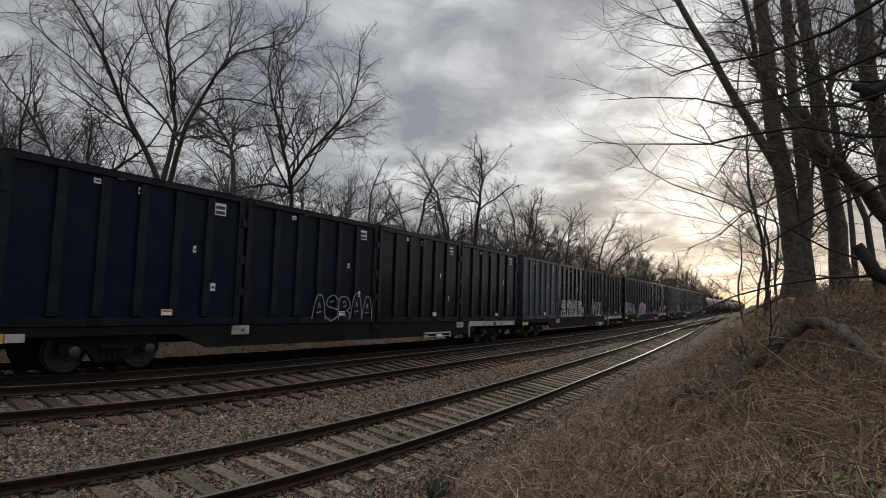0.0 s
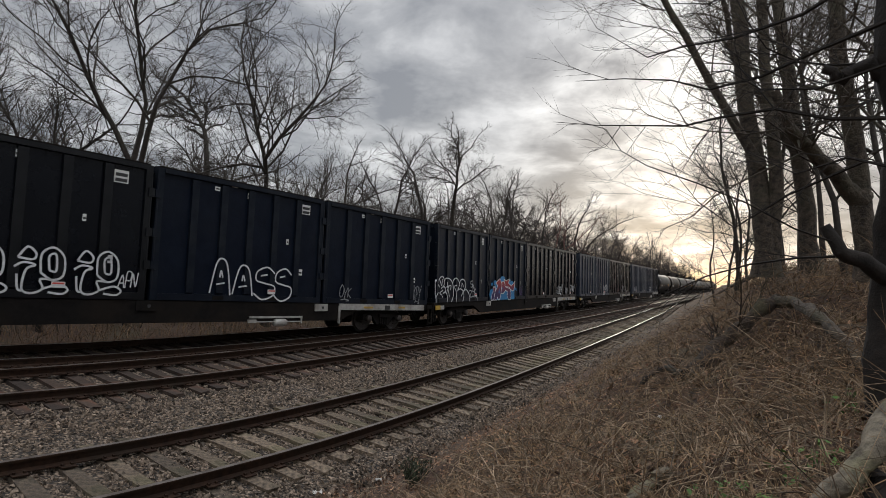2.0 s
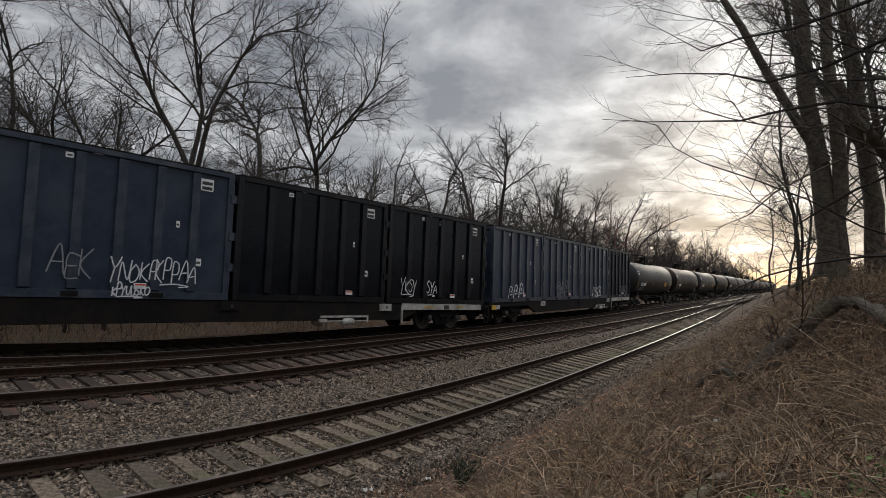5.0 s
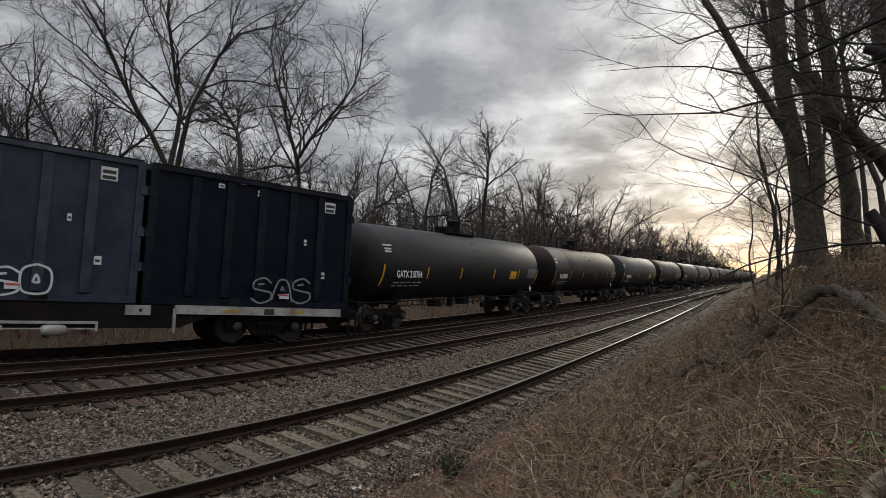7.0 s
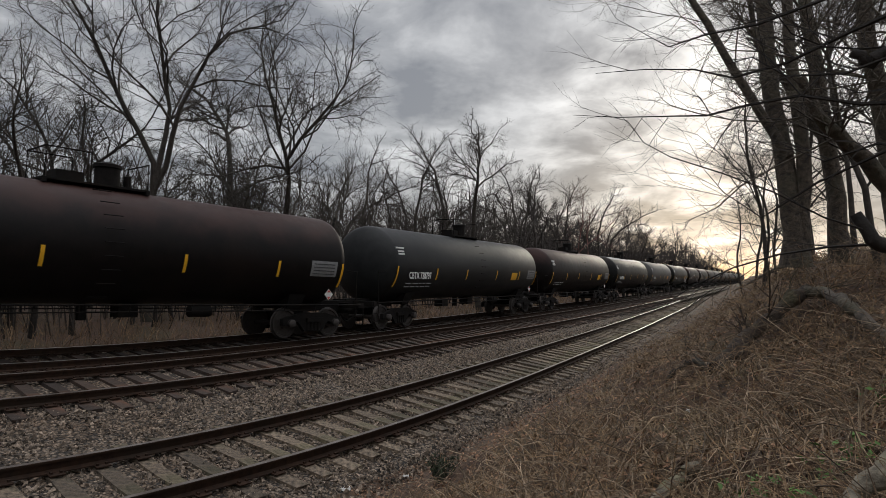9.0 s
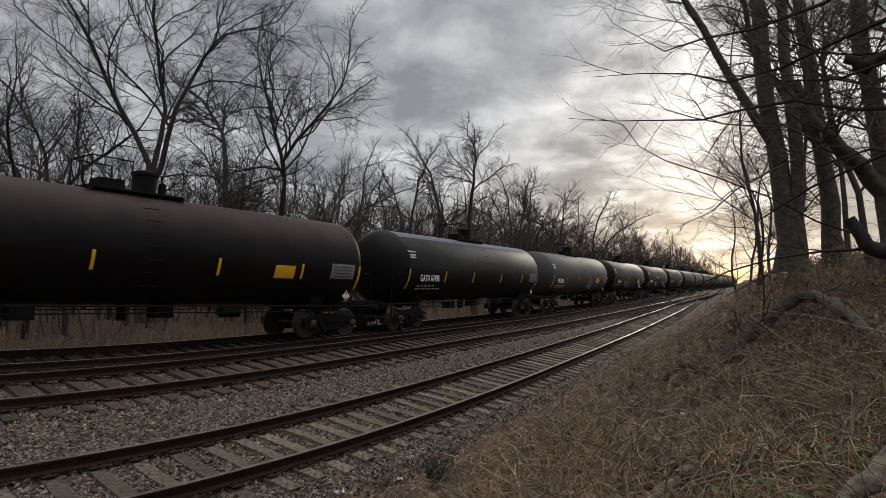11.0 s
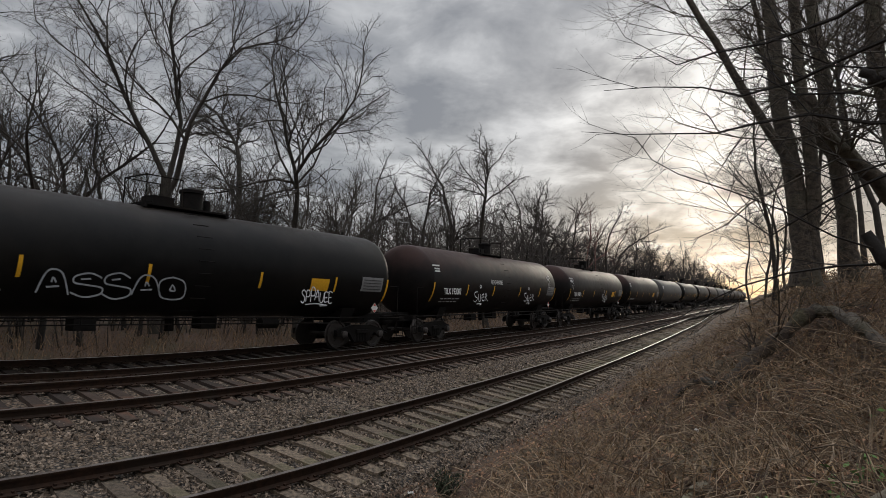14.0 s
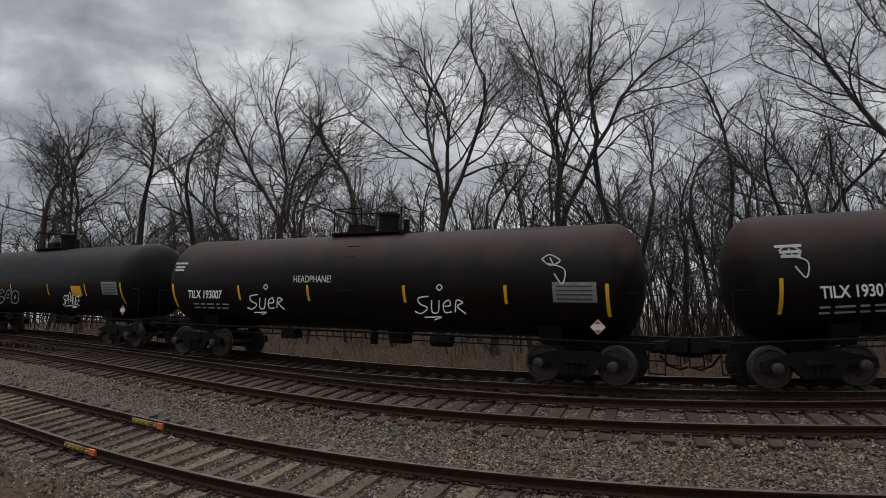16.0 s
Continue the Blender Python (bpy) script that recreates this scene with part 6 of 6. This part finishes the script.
def build_brush():
    rng = random.Random(8)
    g = Geo()
    # matted stems in clumps, with bare leaf litter between
    for p, e, r in bank_points(rng, 60000, 42, 2.7, 22):
        if noise.noise((p.x * 0.9, p.y * 0.9, 7)) < rng.uniform(-0.40, 0.25) + 0.25 * max(0.0, 3.2 - e):
            continue
        tall = rng.uniform(0.10, 0.62) * min(1.6, 0.35 + (e - 2.0) * 0.20)
        d = Vector((rng.gauss(0, 0.8), rng.gauss(0, 0.8), rng.uniform(0.1, 0.8))).normalized()
        q, pts = p - Vector((0, 0, 0.04)), []
        pts.append(q)
        for _ in range(4):
            d = (d + Vector((rng.gauss(0, 0.45), rng.gauss(0, 0.45), rng.gauss(-0.14, 0.30)))).normalized()
            q = q + d * tall / 2.8
            pts.append(q)
        rad = rng.uniform(0.0014, 0.0040) * (1 + r / 16)
        g.tube(pts, [rad, rad * 0.95, rad * 0.8, rad * 0.6, rad * 0.35], 3, 0, False)
    tagged(part("brush", g, M["brush"]), "tangle of dry brown brush stems on the bank", "brush", kind="stuff")
    # arching bramble canes and hanging vines
    g = Geo()
    for p, e, r in bank_points(rng, 6500, 18, 3.6, 15):
        if r < 3.2:
            continue
        L, a = rng.uniform(0.25, 1.15), rng.uniform(0, 6.28)
        o = Vector((math.cos(a), math.sin(a), 0))
        h = rng.uniform(0.05, 0.42)
        w, b = rng.gauss(0, 0.40), Vector((-o.y, o.x, 0))
        pts = [p + o * L * t + b * w * math.sin(3 * t) * L + Vector((rng.gauss(0, 0.025), rng.gauss(0, 0.025), h * 4 * t * (1 - t) + 0.02 - 0.22 * t * t)) for t in (0, 0.15, 0.3, 0.45, 0.6, 0.8, 1.0)]
        rad = rng.uniform(0.0016, 0.0048)
        g.tube(pts, [rad, rad, rad * 0.95, rad * 0.9, rad * 0.8, rad * 0.6, rad * 0.3], 4, 0, False)
    tagged(part("bramble", g, M["cane"]), "pale bramble canes and vines arching over the brush", "brambles", kind="stuff")
    g = Geo()
    for p, e, r in bank_points(rng, 26000, 22, 2.8, 11):
        a, h = rng.uniform(0, 6.28), rng.uniform(0.06, 0.26)
        w = rng.uniform(0.0025, 0.006) * (1 + r / 14)
        o = Vector((math.cos(a), math.sin(a), 0))
        s = Vector((-o.y, o.x, 0)) * w
        m, t = p + o * h * 0.5 + Vector((0, 0, h * 0.55)), p + o * h * rng.uniform(0.9, 1.6) + Vector((0, 0, h * rng.uniform(0.1, 0.7)))
        n = len(g.v)
        g.v += [tuple(p + s), tuple(p - s), tuple(m + s * 0.8), tuple(m - s * 0.8), tuple(t)]
        g.face((n, n + 1, n + 3, n + 2))
        g.face((n + 2, n + 3, n + 4))
    tagged(part("dry_grass", g, M["grass"]), "flattened dry straw-coloured grass on the bank", "grass", kind="stuff")
    g = Geo()
    for p, e, r in bank_points(rng, 52000, 24, 0.9, 14):
        rot = Euler((rng.gauss(0, 0.5), rng.gauss(0, 0.5), rng.uniform(0, 6.28))).to_matrix()
        s = rng.uniform(0.014, 0.038)
        n = len(g.v)
        for x, y, z in ((-1, 0, 0.1), (0, -0.55, 0), (1, 0, 0.25), (0, 0.55, 0.05)):
            g.v.append(tuple(p + Vector((0, 0, 0.02)) + rot @ Vector((x, y, z)) * s))
        g.face((n, n + 1, n + 2, n + 3))
    tagged(part("dead_leaves", g, M["leaf"]), "brown dead leaves scattered over the bank", "leaves", kind="stuff")
    # low dry growth on the far shoulder
    g = Geo()
    for _ in range(9000):
        s = rng.uniform(-38, 75)
        k = T_TRACK.index(s)
        w = 3.2 + 5.5 * rng.random()
        q = T_TRACK.X[k] + T_TRACK.N[k] * w
        p = Vector((q[0], q[1], T_TRACK.X[k][2] + float(np.interp(w, *FAR_SIDE)) - 0.08))
        h, d = rng.uniform(0.2, 1.1), Vector((rng.gauss(0, 0.35), rng.gauss(0, 0.35), 1)).normalized()
        m = p + d * h * 0.55
        r = rng.uniform(0.004, 0.012)
        g.tube([p, m, m + (d + Vector((rng.gauss(0, 0.4), rng.gauss(0, 0.4), -0.2))) * h * 0.45], [r, r * 0.8, r * 0.4], 3, 0, False)
    tagged(part("dry_weeds", g, M["brush"]), "dry weeds on the shoulder beyond the goods train", "weeds", kind="stuff")
    # undergrowth beyond the railway
    g = Geo()
    for _ in range(5200):
        s = rng.uniform(-60, 150)
        k = T_TRACK.index(s)
        w = 6.6 + 15 * rng.random()
        q = T_TRACK.X[k] + T_TRACK.N[k] * w
        p = Vector((q[0], q[1], T_TRACK.X[k][2] + float(np.interp(w, *FAR_SIDE)) - 0.1))
        h = rng.uniform(1.0, 3.0) if w < 7 else rng.uniform(2.0, 8.5)
        d = Vector((rng.gauss(0, 0.16), rng.gauss(0, 0.16), 1)).normalized()
        pts = [p]
        for _ in range(3):
            d = (d + Vector((rng.gauss(0, 0.16), rng.gauss(0, 0.16), 0.05))).normalized()
            pts.append(pts[-1] + d * h / 3)
        r = h * 0.0042 + 0.005
        g.tube(pts, [r, r * 0.8, r * 0.6, r * 0.25], 3, 0, False)
        for _ in range(7):
            b = pts[1].lerp(pts[3], rng.random()) if rng.random() < 0.5 else pts[2].lerp(pts[3], rng.random())
            e = b + Vector((rng.gauss(0, 0.55), rng.gauss(0, 0.55), rng.uniform(0.2, 1.0))) * h * 0.18
            g.tube([b, e], [r * 0.5, r * 0.22], 3, 0, False)
    tagged(part("undergrowth", g, M["bark_und"]), "thicket of bare saplings and scrub beyond the railway", "undergrowth", kind="stuff")


M["bark_log"] = mat("dark_rotten_bark", (0.010, 0.006, 0.004), (0.075, 0.050, 0.032), 16, 0.95, 0, 1.0, 0.06, (0.085, 0.080, 0.035), 2.5, 0.5)
M["bark_und"] = mat("scrub_stems", (0.022, 0.017, 0.014), (0.062, 0.048, 0.038), 6, 0.95, 0, 0, 0, island=0.4)


def build_small_things():
    rng = random.Random(15)
    # small evergreen shrub in the stones
    sh = new("shrub")
    tagged(sh, "small dark green shrub growing in the ballast edge", "shrub")
    p = land(0.2, -17.6)
    g, st = Geo(), Geo()
    for _ in range(26):
        d = Vector((rng.gauss(0, 0.5), rng.gauss(0, 0.5), 1)).normalized()
        L = rng.uniform(0.18, 0.42)
        st.tube([Vector((0, 0, -0.05)), d * L * 0.5, d * L], [0.006, 0.004, 0.002], 4, 0, False)
        for _ in range(34):
            c = d * L * rng.uniform(0.25, 1.05) + Vector((rng.gauss(0, 0.03), rng.gauss(0, 0.03), rng.gauss(0, 0.03)))
            rot = Euler((rng.random() * 6, rng.random() * 6, rng.random() * 6)).to_matrix()
            n = len(g.v)
            for x, y in ((-1, -0.25), (1, -0.25), (1, 0.25), (-1, 0.25)):
                g.v.append(tuple(c + rot @ Vector((x, y, 0)) * 0.022))
            g.face((n, n + 1, n + 2, n + 3))
    part("stems", st, M["bark_dark"], sh)
    part("foliage", g, M["shrub_green"], sh)
    sh.location = p
    # fresh green shoots on the bank
    for az, el in ((-27.0, -17.0), (-31.0, -15.5), (-33.5, -13.5), (-29.5, -18.0), (-36.5, -15.0), (-34.8, -9.0), (-25.5, -18.6)):
        w = new("weed")
        tagged(w, "fresh green weed shooting from the leaf litter", "weed", "green weeds on the bank")
        g = Geo()
        for _ in range(26):
            c = Vector((rng.gauss(0, 0.07), rng.gauss(0, 0.07), abs(rng.gauss(0.06, 0.06))))
            rot = Euler((rng.gauss(0, 0.6), rng.gauss(0, 0.6), rng.random() * 6)).to_matrix()
            n = len(g.v)
            for x, y in ((-1, 0), (0, -0.5), (1, 0), (0, 0.5)):
                g.v.append(tuple(c + rot @ Vector((x, y, 0)) * rng.uniform(0.028, 0.05)))
            g.face((n, n + 1, n + 2, n + 3))
        part("leaves", g, M["green"], w)
        w.location = land(az, el)
    # pale litter lying by the sleeper ends
    for az, el, s in ((4.8, -16.6, 0.10), (8.5, -18.4, 0.07), (-11.2, -9.6, 0.06), (3.2, -17.6, 0.05), (-14.5, -13.2, 0.05), (-21.5, -11.0, 0.06), (-9.0, -21.0, 0.05)):
        d = new("litter")
        tagged(d, "crumpled pale scrap of litter on the ballast", "litter", "litter beside the track")
        g = Geo()
        n = 7
        for i in range(n):
            for j in range(n):
                g.v.append(((i - 3) * s / 3, (j - 3) * s / 4, abs(rng.gauss(0.02, 0.015))))
        for i in range(n - 1):
            for j in range(n - 1):
                g.face((i * n + j, i * n + j + 1, (i + 1) * n + j + 1, (i + 1) * n + j))
        part("sheet", g, M["ply"], d)
        d.location = land(az, el) + Vector((0, 0, 0.015))
    # utility pole far down the line
    for az, dist in ((-21.2, 150), (-21.9, 190)):
        u = new("utility_pole")
        tagged(u, "distant wooden utility pole with crossarms", "utility pole", "utility poles")
        part("pole", Geo().tube([(0, 0, -1), (0, 0, 10.5)], [0.16, 0.11], 10), M["wood_pole"], u)
        part("crossarm", Geo().box((0, 0, 9.6), (2.4, 0.12, 0.14)), M["wood_pole"], u)
        part("crossarm", Geo().box((0, 0, 8.6), (2.0, 0.12, 0.14)), M["wood_pole"], u)
        u.matrix_basis = Matrix.Translation(spot(az, dist)) @ pose(0, 0, 0, 0, 0, -26)


M["shrub_green"] = mat("dark_evergreen_leaves", (0.018, 0.026, 0.014), (0.05, 0.06, 0.03), 10, 0.8, 0, 0, 0, island=0.4)
build_bank_trees()
build_fallen_wood()
build_brush()
build_small_things()


# ---- what moves ----
def motions():
    times = [i * 0.5 for i in range(33)]
    for thing, mid, half in CARS:
        walk(thing, [(t, car_pose(max(-95, min(320, mid - run(t))), half)) for t in times])
    for thing, mid, x in CONTAINER_LOADS:
        walk(thing, [(t, car_pose(max(-95, min(320, mid - run(t))), 9.75) @ pose(x, 0, 0)) for t in times])
    # the wheels roll: one set of keys for each axle's place, shared by all trucks
    kept = {}
    for ob in [o for o in scene.objects if o.name.split(".")[0] == "wheelset"]:
        x = round(ob.location.x, 2)
        if x not in kept:
            walk(ob, [(i / FPS, pose(x, 0, 0.457, 0, -math.degrees(run(i / FPS) / 0.457), 0)) for i in range(481)])
            kept[x] = ob
        else:
            src = kept[x].animation_data
            ob.rotation_mode = "QUATERNION"
            ob.animation_data_create()
            ob.animation_data.action = src.action
            ob.animation_data.action_slot = src.action_slot


motions()
